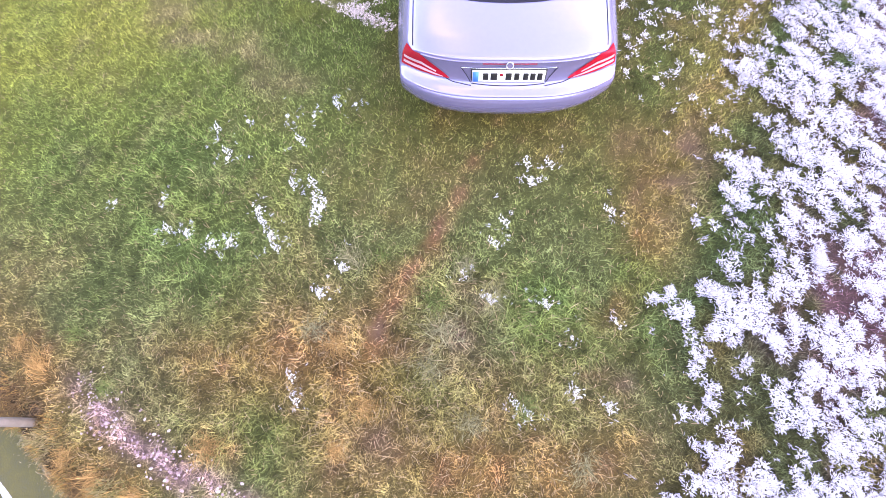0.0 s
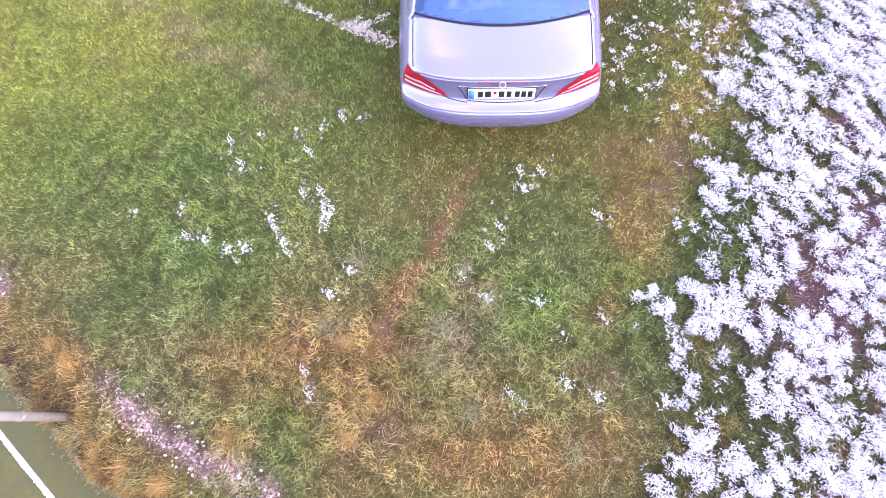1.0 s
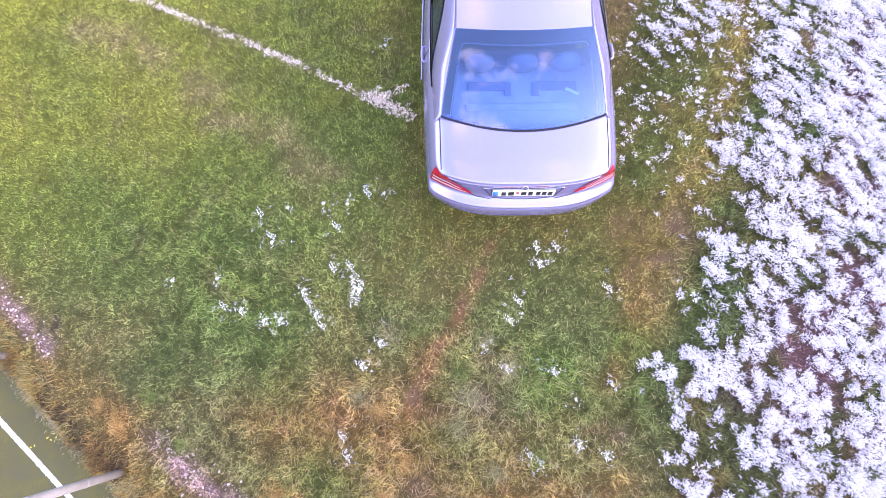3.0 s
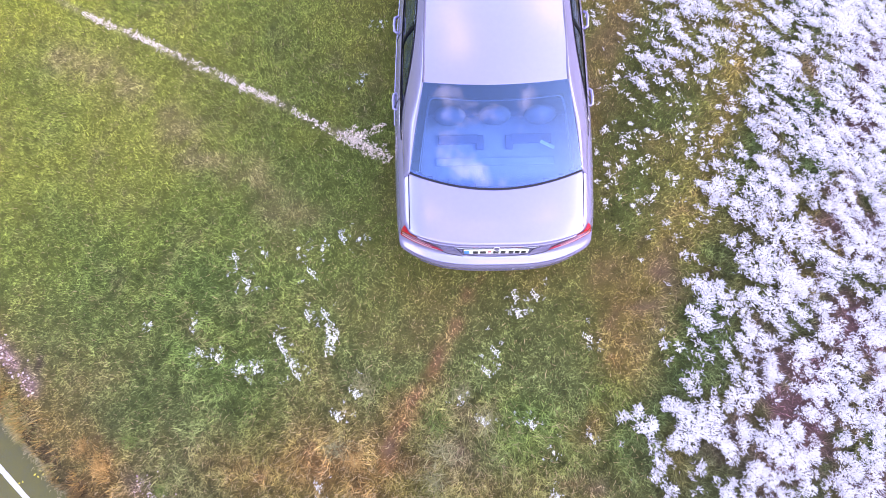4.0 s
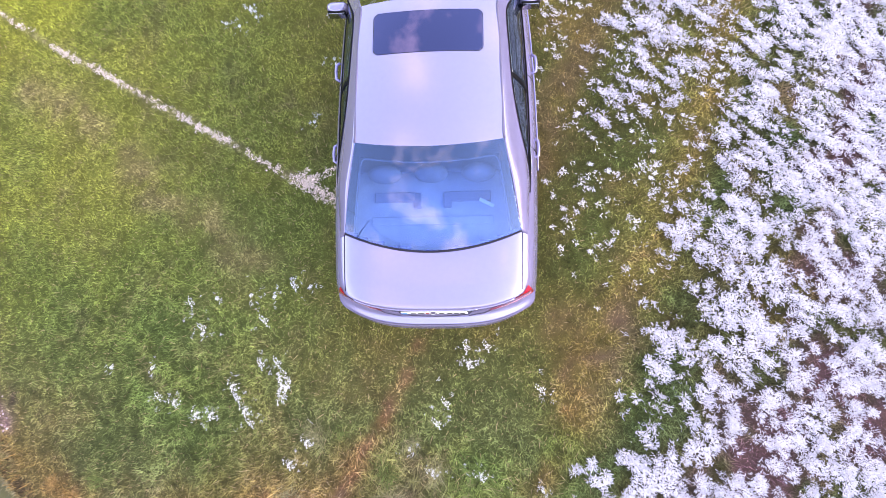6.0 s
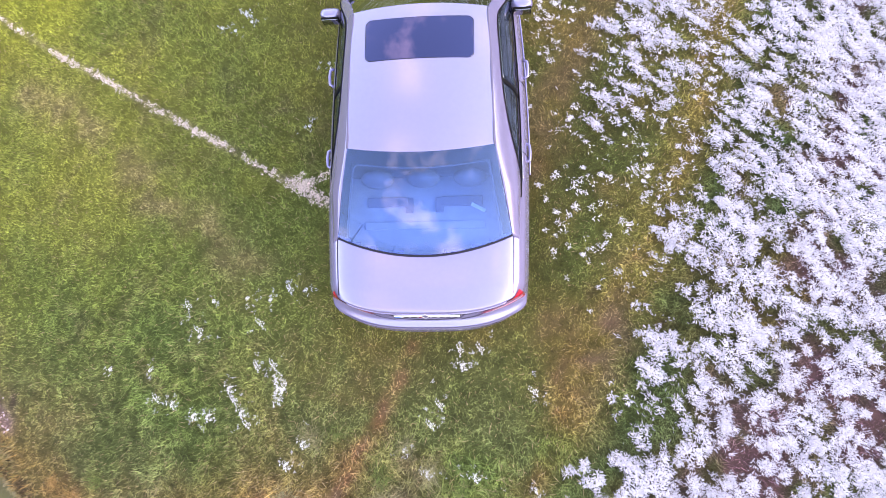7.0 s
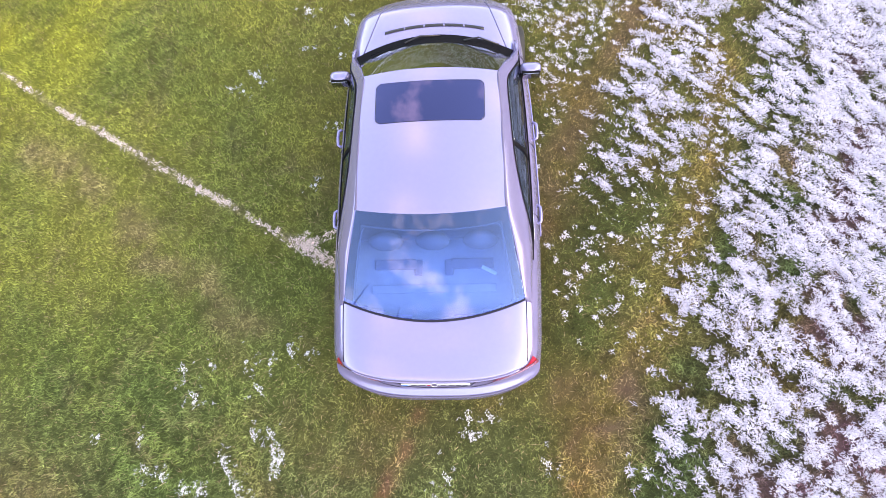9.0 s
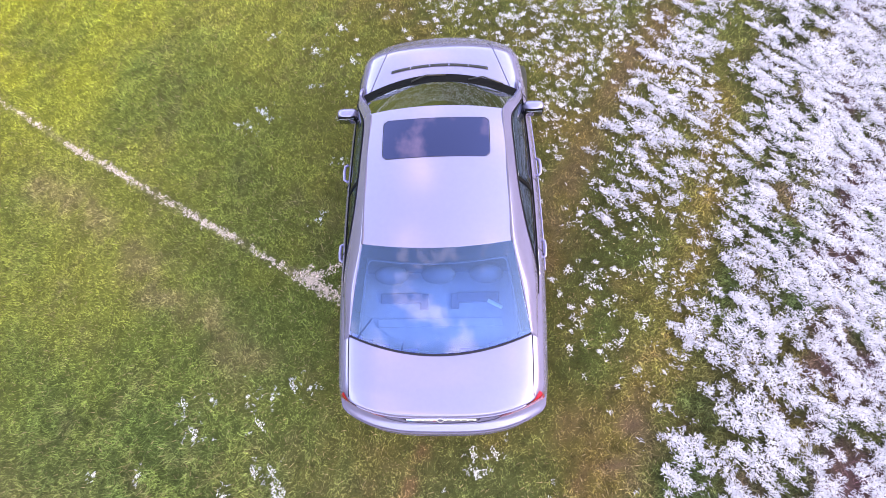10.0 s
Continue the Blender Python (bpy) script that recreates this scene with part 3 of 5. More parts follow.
# snow lying on the long growth of the field: a fine crust in the thick of it, and tufts whose laden blades fan out
x, y = scatter(7500, (0.8, -4.0), (6.2, 7.8))
cover, core = snow_cover(x, y)
keep = rng.random(len(x)) < cover * (0.20 + 0.75 * core)
x, y, cover, core = x[keep], y[keep], cover[keep], core[keep]
n, turn, c, lift, size = strokes_on(x, y, 0.9, 0.075, 0.036)
# lilac shade of the thinner snow is put into its tint, away from cores
c = c * (0.66 + 0.50 * core)[:, None] * (1 - (1 - core)[:, None] * np.array((0.06, 0.10, 0.0)))
snow = new("snow_on_grass", blades("snow_on_grass", x, y, height(x, y) + lift * (0.3 + 0.7 * cover), size, rng.uniform(0.005, 0.010, n), turn, rng.uniform(0.8, 1.45, n), c, SNOW))
tagged(snow, "white snow clinging to wind-combed long grass in the field", "snow", kind="stuff")
x, y = scatter(150, (0.8, -4.0), (6.2, 7.8))
cover, core = snow_cover(x, y)
keep = rng.random(len(x)) < cover
x, y, core = x[keep], y[keep], core[keep]
reach = rng.uniform(0.030, 0.070, len(x)) * (0.75 + 0.4 * core)
many = (rng.uniform(18, 40, len(x)) * (0.8 + 0.8 * core)).astype(int)
x, y, reach, core = (np.repeat(a, many) for a in (x, y, reach, core))
n = len(x)
round_ = rng.uniform(0, 6.28, n)
out = np.sqrt(rng.random(n))
combed = np.clip((y - 0.2) / 2.2, 0, 1)
across, along_wind = reach * out * np.sin(round_ + 0.6) * (0.9 - 0.35 * combed), reach * out * np.cos(round_ + 0.6) * (0.9 + 0.5 * combed)
x, y = x + 0.825 * along_wind + 0.565 * across, y - 0.565 * along_wind + 0.825 * across
wind = np.where(np.cos(round_ + 0.6) > 0, -0.6, 2.54)
turn = np.where(rng.random(n) < 0.15 + 0.65 * combed, wind, round_) + rng.normal(0, 0.45, n)
c = np.array((0.635, 0.618, 0.725)) * rng.uniform(0.66, 1.08, (n, 1)) * (0.80 + 0.24 * core)[:, None]
tufts = new("snow_tufts", blades("snow_tufts", x, y, height(x, y) + 0.03 + 0.055 * (1 - out) * rng.uniform(0.4, 1.0, n), rng.uniform(0.020, 0.044, n), rng.uniform(0.0045, 0.0095, n), turn, 0.75 + 0.55 * out + rng.normal(0, 0.12, n), c, SNOW))
tagged(tufts, "tufts of snow-laden grass blades fanning out in the field", "snow", kind="stuff")
# the field goes on: coarser snow, thinning out with distance
x, y = scatter(520, (0.4, -16.0), (19.0, 20.0))
beyond = np.maximum.reduce([x - 6.2, y - 7.8, -4.0 - y, np.zeros(len(x))])
keep = (beyond > 0) & (rng.random(len(x)) < snow_cover(x, y)[0] * np.exp(-beyond / 4.5))
x, y, beyond = x[keep], y[keep], beyond[keep]
n, turn, c, lift, size = strokes_on(x, y, 0.9, 0.07, 0.11)
far_snow = new("snow_beyond", blades("snow_beyond", x, y, height(x, y) + 0.02 + lift, size, rng.uniform(0.02, 0.045, n), turn, rng.uniform(1.0, 1.5, n), c, SNOW))
tagged(far_snow, "thinning white snow on the far part of the field", "snow", kind="stuff")
# thin flecks of snow on the grass beside and before the car
x, y = scatter(156, (-3.0, -0.7), (3.2, 9.0))
free = 1 - 0.98 * along(x, y, TRACK, 0.23)
near = 0.5 * (1.0 + 1.0 * np.clip((y - 1.0) / 1.5, 0, 1)) * np.clip((x - 0.85) * 4, 0, 1) * np.clip((y - 0.1) * 1.5, 0.07, 1) * (x < np.interp(y, FIELD_Y, FIELD_X)) * (0.55 + 0.45 * np.clip(y - 2.0, 0, 2))
ahead = np.clip((y - 3.6) * 1.2, 0, 1) * np.clip((x + 1.2) * 0.6, 0, 1) * 0.65 + 1.9 * np.clip((y - 2.4) * 1.2, 0, 1) * np.clip((x - 0.95) * 5, 0, 1) * np.clip((1.0 + (y - 2.2) * 0.5 - x) * 4, 0, 1)
rare = 0.018 * (np.abs(x) > 0.95) * (x > -1.7) * (y > 2.3)
keep = rng.random(len(x)) < np.maximum.reduce([near, ahead, rare]) * free * (0.35 + 1.1 * fractal(x, y, 1.6, 51, 2)) * ((np.abs(x) > 0.95) | (y > 3.9))
x, y = x[keep], y[keep]
many = np.minimum(60, 3 + rng.exponential(13, len(x))).astype(int)
spread = rng.uniform(0.008, 0.024, len(x))
x, y, spread = np.repeat(x, many), np.repeat(y, many), np.repeat(spread, many)
x, y = x + rng.normal(0, 1, len(x)) * spread * 1.3, y + rng.normal(0, 1, len(y)) * spread
n, turn, c, lift, size = strokes_on(x, y, 0.9, 0.03, 0.026)
c = c * 1.12
flecks = new("snow_flecks", blades("snow_flecks", x, y, height(x, y) + 0.01 + lift, size, rng.uniform(0.004, 0.008, n), turn, rng.uniform(0.9, 1.45, n), c, SNOW))
tagged(flecks, "scattered white flecks of snow on short grass", "snow", kind="stuff")

# flecks on the grass far ahead of the car
x, y = scatter(16, (-9.0, 9.0), (12.0, 34.0))
keep = rng.random(len(x)) < 0.15 + 1.2 * fractal(x, y, 0.9, 53, 2)
x, y = np.repeat(x[keep], 5), np.repeat(y[keep], 5)
x, y = x + rng.normal(0, 0.06, len(x)), y + rng.normal(0, 0.05, len(y))
n, turn, c, lift, size = strokes_on(x, y, 0.9, 0.04, 0.075)
ahead_snow = new("snow_ahead", blades("snow_ahead", x, y, height(x, y) + 0.02 + lift, size, rng.uniform(0.015, 0.03, n), turn, rng.uniform(0.9, 1.45, n), c, SNOW))
tagged(ahead_snow, "scattered white snow flecks on the far lawn", "snow", kind="stuff")

# ---- chalk lines ----
x, y = scatter(3000, (-10.5, 1.0), (-0.7, 7.4))
fresh = np.clip(sum(blob(x, y, *spot) for spot in ((-5.1, 3.57, 0.30, 0.2, 0.0), (-4.31, 3.13, 0.12, 0.1, 0.0), (-2.85, 2.26, 0.34, 0.25, 0.0), (-2.36, 1.98, 0.26, 0.2, 0.0), (-1.9, 1.7, 0.2, 0.2, 0.0))), 0, 1)
near = along(x, y, OLD_LINE, 0.029) * np.clip(0.16 + 0.70 * fresh + 2.2 * (fractal(x, y, 3.4, 61, 3) - 0.44), 0.03, 1)
near = np.maximum(near, np.clip(blob(x, y, -1.40, 1.46, 0.13, 0.07, -0.5) + 0.5 * along(x, y, [(-1.40, 1.48), (-1.10, 1.59)], 0.04) + 0.5 * along(x, y, [(-1.40, 1.44), (-1.05, 1.22)], 0.05), 0, 1) * 1.1)
keep = rng.random(len(x)) < near * 0.9
x, y = np.repeat(x[keep], 7), np.repeat(y[keep], 7)
x, y = x + rng.normal(0, 0.013, len(x)), y + rng.normal(0, 0.011, len(y))
n = len(x)
c = np.array((0.78, 0.62, 0.57)) * rng.uniform(0.55, 1.15, (n, 1)) * np.where(rng.random((n, 1)) < 0.12, 1.3, 1.0)
chalk = new("old_chalk_line", blades("old_chalk_line", x, y, height(x, y) + rng.uniform(0.008, 0.028, n), rng.uniform(0.010, 0.026, n), rng.uniform(0.005, 0.011, n), rng.uniform(0, 6.28, n), rng.uniform(1.0, 1.5, n), c, SNOW))
tagged(chalk, "faded broken white chalk line across the grass", "field line", kind="structure")

rows = []
for i in range(1000):
    t = i / 260 - 1.9
    mx_, my_ = -5.27 + t * 4.2, -2.54 - t * 3.28
    w = 0.031 + 0.012 * noise.noise((i * 0.9, 3.1, 0)) + 0.008 * noise.noise((i * 2.3, 7.7, 0))
    mz = float(height(np.array([mx_]), np.array([my_]))[0])
    rows.append([(mx_ + 0.63 * w, my_ + 0.77 * w, mz + 0.006), (mx_, my_, mz + 0.011), (mx_ - 0.63 * w, my_ - 0.77 * w, mz + 0.006)])
line = part("touchline", thick(grid(rows), 0.012), CHALK)
tagged(line, "crisp white painted line on mown sports turf", "field line", kind="structure")

# ---- clumps, tussocks, gravel ----


def snow_clump_mesh(seed, radius, count):
    """A remnant of snow with a ragged outline, of short laden blades."""
    r = np.random.default_rng(seed)
    a, p, q = r.uniform(0, 6.28, count), r.uniform(0, 6.28), r.uniform(0, 6.28)
    d = radius * 1.25 * np.sqrt(r.random(count)) * (1 + 0.45 * np.sin(2 * a + p) + 0.35 * np.sin(3 * a + q))
    x, y = 0.72 * d * np.cos(a), 1.12 * d * np.sin(a)
    c = np.array((0.70, 0.69, 0.735)) * r.uniform(0.75, 1.05, (count, 1))
    return blades("snow_clump", x, y, r.uniform(0.010, 0.040, count), r.uniform(0.014, 0.032, count), r.uniform(0.005, 0.0105, count), np.where(r.random(count) < 0.5, 1.2, 4.0) + r.normal(0, 0.8, count), r.uniform(0.9, 1.5, count), c, SNOW)


CLUMPS = [snow_clump_mesh(s, r, c) for s, r, c in ((1, 0.034, 30), (2, 0.048, 58), (3, 0.022, 14), (4, 0.084, 190))]
SPOTS = ((-1.60, -0.61, 3), (-2.15, -0.62, 1), (-1.85, -0.40, 0), (-1.67, -0.38, 0), (-3.04, -0.75, 0), (-2.83, -0.80, 1), (-2.56, -0.91, 1), (-2.39, -0.91, 1), (-2.01, -0.86, 1), (-2.10, -0.74, 0), (-1.95, -0.98, 0), (-2.53, -0.03, 0), (-2.52, -0.10, 2), (-2.68, 0.23, 0), (-1.35, -1.15, 1), (-1.53, -1.37, 1), (-0.10, -1.41, 1), (0.36, -1.44, 1), (0.60, -2.14, 1), (0.86, -2.25, 1), (-1.73, -2.06, 0), (-1.68, -2.25, 0), (0.94, -0.63, 0), (0.23, -0.23, 0), (0.26, -0.38, 1), (0.43, -0.22, 0), (0.03, -0.76, 0), (-0.06, -0.95, 0))
SPOTS_MORE = ((-0.32, -1.20, 2), (-1.97, 0.29, 2), (-1.71, 0.27, 2), (-1.50, 0.38, 0), (-1.32, 0.37, 2), (-1.82, 0.04, 0), (-2.36, 0.27, 2), (-3.66, -0.46, 2), (-3.12, -0.46, 2), (0.10, -2.23, 0), (0.21, -2.31, 0), (-2.22, 3.60, 1), (-1.65, 4.48, 1), (-1.36, 4.84, 1), (-1.12, 4.18, 0), (-2.28, 4.86, 2), (-2.33, 3.38, 2), (-2.13, 3.47, 2), (-2.51, 3.44, 2), (-1.14, 3.67, 2), (-1.34, 2.11, 2), (-1.14, 2.80, 2), (0.58, -1.72, 2), (0.95, -1.58, 2))
centres = np.array([(q[0], q[1]) for q in SPOTS + SPOTS_MORE])
centres = np.repeat(centres, 5, 0) + rng.normal(0, 0.075, (5 * len(centres), 2))
many = rng.integers(2, 9, len(centres))
x, y = (np.repeat(centres[:, i], many) + rng.normal(0, 0.011, many.sum()) for i in (0, 1))
n, turn, c, lift, size = strokes_on(x, y, 0.9, 0.02, 0.024)
crumbs = new("snow_crumbs", blades("snow_crumbs", x, y, height(x, y) + 0.012 + lift, size, rng.uniform(0.003, 0.006, n), turn, rng.uniform(0.9, 1.45, n), c * 1.08, SNOW))
tagged(crumbs, "tiny white crumbs of snow strewn over the lawn", "snow", kind="stuff")
for k, (cx, cy, which) in enumerate(SPOTS + SPOTS_MORE):
    ob = new("snow_clump", CLUMPS[which])
    ob.matrix_world = pose(cx, cy, float(height(np.array([cx]), np.array([cy]))[0]), 0, 0, (47 * k) % 40 - 4)
    tagged(ob, ("larger patch" if which == 3 else "small remnant") + " of white snow caught on lawn grass", "snow", "snow remnants on the lawn")


def tussock_mesh(seed, count, reach, colour, fan):
    """Long strands swept mostly one way, with a loose crown."""
    r = np.random.default_rng(seed)
    where = r.normal(0, reach * 0.38, (count, 2)) * np.array((1.3, 0.8))
    c = np.array(colour) * r.uniform(0.5, 1.4, (count, 1)) * np.where(r.random((count, 1)) < 0.2, 1.35, 1.0)
    sweep = where[:, 1] / reach * 1.2 + r.normal(0, fan, count)
    return blades("grass_tussock", where[:, 0], where[:, 1], np.zeros(count), reach * r.uniform(0.35, 1.25, count), r.uniform(0.003, 0.005, count), sweep, r.uniform(0.7, 1.5, count), c, GRASS)


RUSTY = [tussock_mesh(10 + s, 240, 0.15, (0.38, 0.22, 0.09), 1.2) for s in range(2)]
PALE = [tussock_mesh(20 + s, 150, 0.15, (0.235, 0.215, 0.125), 1.5) for s in range(2)]
GREEN = [tussock_mesh(30 + s, 170, 0.13, (0.12, 0.155, 0.05), 1.4) for s in range(2)]
TUSSOCKS = ((-2.43, -2.64, 0, 1.0), (-3.8, -2.81, 0, 1.0), (-4.22, -1.97, 0, 1.1), (-3.04, -3.05, 0, 0.9), (-3.47, -2.92, 0, 0.9), (-1.39, -1.79, 0, 0.8), (-1.11, -2.3, 0, 0.8), (-4.51, -1.79, 0, 0.8), (-1.31, -2.62, 0, 0.7), (-0.46, -1.68, 1, 1.2), (-0.07, -1.41, 1, 0.9), (-0.59, -1.97, 1, 1.0), (-1.54, -1.67, 1, 0.9), (-0.31, -1.15, 1, 0.8), (-1.27, -1.07, 1, 0.9), (-0.24, -2.39, 1, 0.9), (0.64, -2.7, 1, 0.9), (-0.57, -1.41, 2, 1.1), (-1.0, -1.05, 2, 0.8), (0.19, -2.28, 2, 0.9), (-3.85, -1.68, 2, 0.9), (-3.43, -2.16, 2, 0.8))
for k, (cx, cy, which, size) in enumerate(TUSSOCKS):
    ob = new("grass_tussock", (RUSTY, PALE, GREEN)[which][k % 2])
    ob.matrix_world = pose(cx, cy, float(height(np.array([cx]), np.array([cy]))[0]), 0, 0, 61 * k) @ Matrix.Scale(size, 4)
    tagged(ob, ("rust-orange dry grass tussock", "pale bleached long grass tussock", "dark green long grass tussock")[which] + " in the meadow", "grass tussock", "tussocks in the meadow")


# ragged growth hanging over the lip of the lawn
n = 15000
along_lip = rng.uniform(-6.6, -2.6, n)
back = np.abs(rng.normal(0, 0.16, n))
x, y = along_lip + 0.64 * back, np.interp(along_lip, EDGE_X, EDGE_Y) + 0.77 * back - 0.03
patch = fractal(x, y, 4.0, 81, 3)
keep = rng.random(n) < np.clip(3.2 * (patch - 0.32), 0.05, 1)
x, y, patch = x[keep], y[keep], patch[keep]
n = len(x)
tones3 = np.array(((0.16, 0.095, 0.045), (0.44, 0.25, 0.085), (0.20, 0.18, 0.07), (0.36, 0.27, 0.14)))
hue = np.clip(((fractal(x, y, 5.0, 83, 2) - 0.25) * 6 + rng.normal(0, 0.7, n)).astype(int), 0, 3)
edge_mesh = blades("edge_grass", x, y, height(x, y), (0.04 + 0.09 * patch) * rng.uniform(0.5, 1.4, n), rng.uniform(0.003, 0.005, n), -2.45 + rng.normal(0, 1.1, n), rng.uniform(0.5, 1.45, n), tones3[hue] * rng.uniform(0.6, 1.3, (n, 1)), GRASS)
tagged(new("edge_grass", edge_mesh), "ragged brown and orange dry grass along the lawn's lip", "grass", kind="stuff")
# trodden straw on the turf's margin, below the lip
n = 9000
along_lip = rng.uniform(-6.6, -2.4, n)
x, y = along_lip, np.interp(along_lip, EDGE_X, EDGE_Y)
out = np.abs(rng.normal(0.02, 0.06, n))
x, y = x - 0.64 * out, y - 0.77 * out
keep = rng.random(n) < np.clip(4.0 * (fractal(x, y, 3.0, 85, 2) - 0.33), 0.1, 1)
x, y = x[keep], y[keep]
n = len(x)
straw_mesh = blades("trodden_straw", x, y, height(x, y) + rng.uniform(0.006, 0.02, n), rng.uniform(0.015, 0.05, n), rng.uniform(0.003, 0.006, n), rng.uniform(0, 6.28, n), rng.uniform(1.3, 1.55, n), np.array((0.36, 0.285, 0.185)) * rng.uniform(0.55, 1.2, (n, 1)), GRASS)
tagged(new("trodden_straw", straw_mesh), "pale trodden straw along the margin of the sports turf", "straw", kind="stuff")


def stone_mesh(seed):
    bm = bmesh.new()
    bmesh.ops.create_icosphere(bm, subdivisions=1, radius=1)
    r = random.Random(seed)
    for v in bm.verts:
        v.co = Vector((v.co.x * 1.15, v.co.y * 0.85, v.co.z * 0.55)) * r.uniform(0.6, 1.2)
    me = bpy.data.meshes.new("stone")
    bm.to_mesh(me)
    bm.free()
    return finish(me, STONE)


STONES = [stone_mesh(s) for s in range(6)]
for a, b, c, width, count in BEDS:
    bed = thing("gravel_strip", "narrow strip of pale pinkish gravel in dry grass", "gravel")
    for k in range(count):
        t = random.random()
        p = (Vector((*a, 0)).lerp(Vector((*b, 0)), t * 2) if t < 0.5 else Vector((*b, 0)).lerp(Vector((*c, 0)), t * 2 - 1))
        sx, sy = p.x + random.gauss(0, width), p.y + random.gauss(0, width)
        size = random.choice((0.006, 0.007, 0.008, 0.010, 0.012, 0.016))
        ob = new("stone", STONES[k % 6])
        ob.parent = bed
        ob.matrix_basis = pose(sx, sy, float(height(np.array([sx]), np.array([sy]))[0]) + 0.008 + size * 0.4, random.uniform(-15, 15), random.uniform(-15, 15), random.uniform(0, 360)) @ Matrix.Scale(size, 4)


def leaf_mesh():
    outline = [(0.0, -1.0), (0.45, -0.5), (0.6, 0.0), (0.4, 0.55), (0.0, 1.0)]
    bm = grid([[(-w, v, 0.22 * w), (0, v, 0.0), (w, v, 0.22 * w)] for w, v in outline[1:4]] )
    ends = sorted(bm.verts, key=lambda q: q.co.y)
    for group, tip in ((ends[:3], (0, -1.0, 0)), (ends[-3:], (0, 1.0, 0.1))):
        group = sorted(group, key=lambda q: q.co.x)
        v = bm.verts.new(tip)
        bm.faces.new((group[0], group[1], v))
        bm.faces.new((group[1], group[2], v))
    me = bpy.data.meshes.new("fallen_leaf")
    thick(bm, 0.02).to_mesh(me)
    bm.free()
    return finish(me, LEAF)


LEAF_MESH = leaf_mesh()
for k, (lx, ly) in enumerate(((-5.19, -2.14), (-5.23, -2.10), (-5.31, -2.15), (-5.14, -2.10), (-5.53, -2.26), (-5.48, -2.24), (-5.26, -2.17))):
    ob = new("fallen_leaf", LEAF_MESH)
    ob.matrix_world = pose(lx, ly, float(height(np.array([lx]), np.array([ly]))[0]) + 0.012, 8 * (k % 3), -6, 70 * k) @ Matrix.Scale(0.017, 4)
    tagged(ob, "yellow fallen autumn leaf on the turf edge", "leaf", "fallen leaves")

# ---- posts of the ball fence ----
POSTS = ((-5.88, -1.22), (-4.20, -2.47), (-2.55, -3.80))
POST_TOP = 5.3
for bx, by in POSTS:
    foot = float(height(np.array([bx]), np.array([by]))[0]) - 0.05
    fence_post = thing("fence_post", "tall weathered grey galvanised post at the lawn's edge", "fence post", (bx, by, foot), "posts of the ball fence")
    tall = POST_TOP - foot
    part("tube", tube([(0, 0, tall * k / 6) for k in range(7)], 0.041, 16), ZINC, fence_post)
    for z in (0.62, 1.5):
        part("collar", tube([(0, 0, z), (0, 0, z + 0.03)], 0.045, 16), ZINC, fence_post, smooth=False)
    cap = bmesh.new()
    bmesh.ops.create_uvsphere(cap, u_segments=16, v_segments=8, radius=0.043, matrix=Matrix.Translation((0, 0, tall)) @ Matrix.Diagonal((1, 1, 0.45, 1)))
    part("cap", cap, DARK, fence_post, "black plastic cap")
for (ax, ay), (bx, by) in zip(POSTS, POSTS[1:]):
    sag = [(ax + (bx - ax) * t, ay + (by - ay) * t, POST_TOP - 0.04 - 0.30 * 4 * t * (1 - t)) for t in (i / 20 for i in range(21))]
    tagged(part("net_rope", tube(sag, 0.010, 6), ROPE), "slack grey rope strung between two tall posts", "rope", "ropes of the ball fence")

# ---- the car ----
car = thing("car", "silver-lilac four-door saloon car parked on the grass", "car")
LENGTH = 3.90
FLOOR = 0.20


def half_width(y):
    return curve(y, (0, 0.25, 0.6, 0.95, 1.4, 2.0, 2.7, 3.2, 3.6, 3.8, LENGTH), (0.840, 0.858, 0.874, 0.886, 0.892, 0.884, 0.85, 0.805, 0.76, 0.735, 0.71))


def deck(y):
    """Height of the body's top along the middle: boot, belt, bonnet."""
    return curve(y, (0, 0.12, 0.35, 0.6, 1.2, 2.8, 3.1, 3.38, 3.46, 3.54, 3.66, 3.8, LENGTH), (0.998, 1.012, 1.038, 1.055, 1.02, 1.00, 0.985, 0.966, 0.953, 0.905, 0.81, 0.69, 0.52))


def tail(z, w):
    """How far the tail stands in from the bumper's end at each height: a flat ledge amidships, sloping towards the corners."""
    low, inset = (0.2, 0.3, 0.38, 0.46, 0.52, 0.56, 0.64, 0.67), (0.20, 0.13, 0.06, -0.010, -0.036, -0.042, -0.036, -0.026)
    high, lean = (0.82, 0.87, 0.94, 1.1), (0.094, 0.098, 0.098, 0.094)
    middle = np.interp(z, low + (0.695, 0.712, 0.730, 0.760) + high, inset + (-0.006, 0.024, 0.054, 0.078) + lean)
    corner = np.interp(z, low + (0.695, 0.716, 0.740, 0.765) + high, inset + (-0.008, 0.022, 0.056, 0.080) + lean)
    k = np.clip(w / 0.8, 0, 1) ** 2
    return middle * (1 - k) + corner * k


def nose(z):
    return np.interp(z, (0.2, 0.35, 0.5, 0.6, 0.8, 1.0), (0.06, 0.0, 0.0, 0.02, 0.06, 0.1))


def bend(x, y, z):
    """Bows both ends in plan and shapes the tail and nose."""
    w = np.abs(x) / 0.80
    rear = np.clip(1 - y / 0.6, 0, 1) ** 2
    front = np.clip(1 - (LENGTH - y) / 1.3, 0, 1) ** 2
    at_tail = np.clip(1 - y / 0.30, 0, 1)
    at_nose = np.clip(1 - (LENGTH - y) / 0.35, 0, 1)
    return y + rear * (0.17 + 0.22 * np.clip(0.66 - z, 0, 0.4)) * w**3.2 + tail(z, w) * at_tail - front * 0.20 * w**2.6 - nose(z) * at_nose


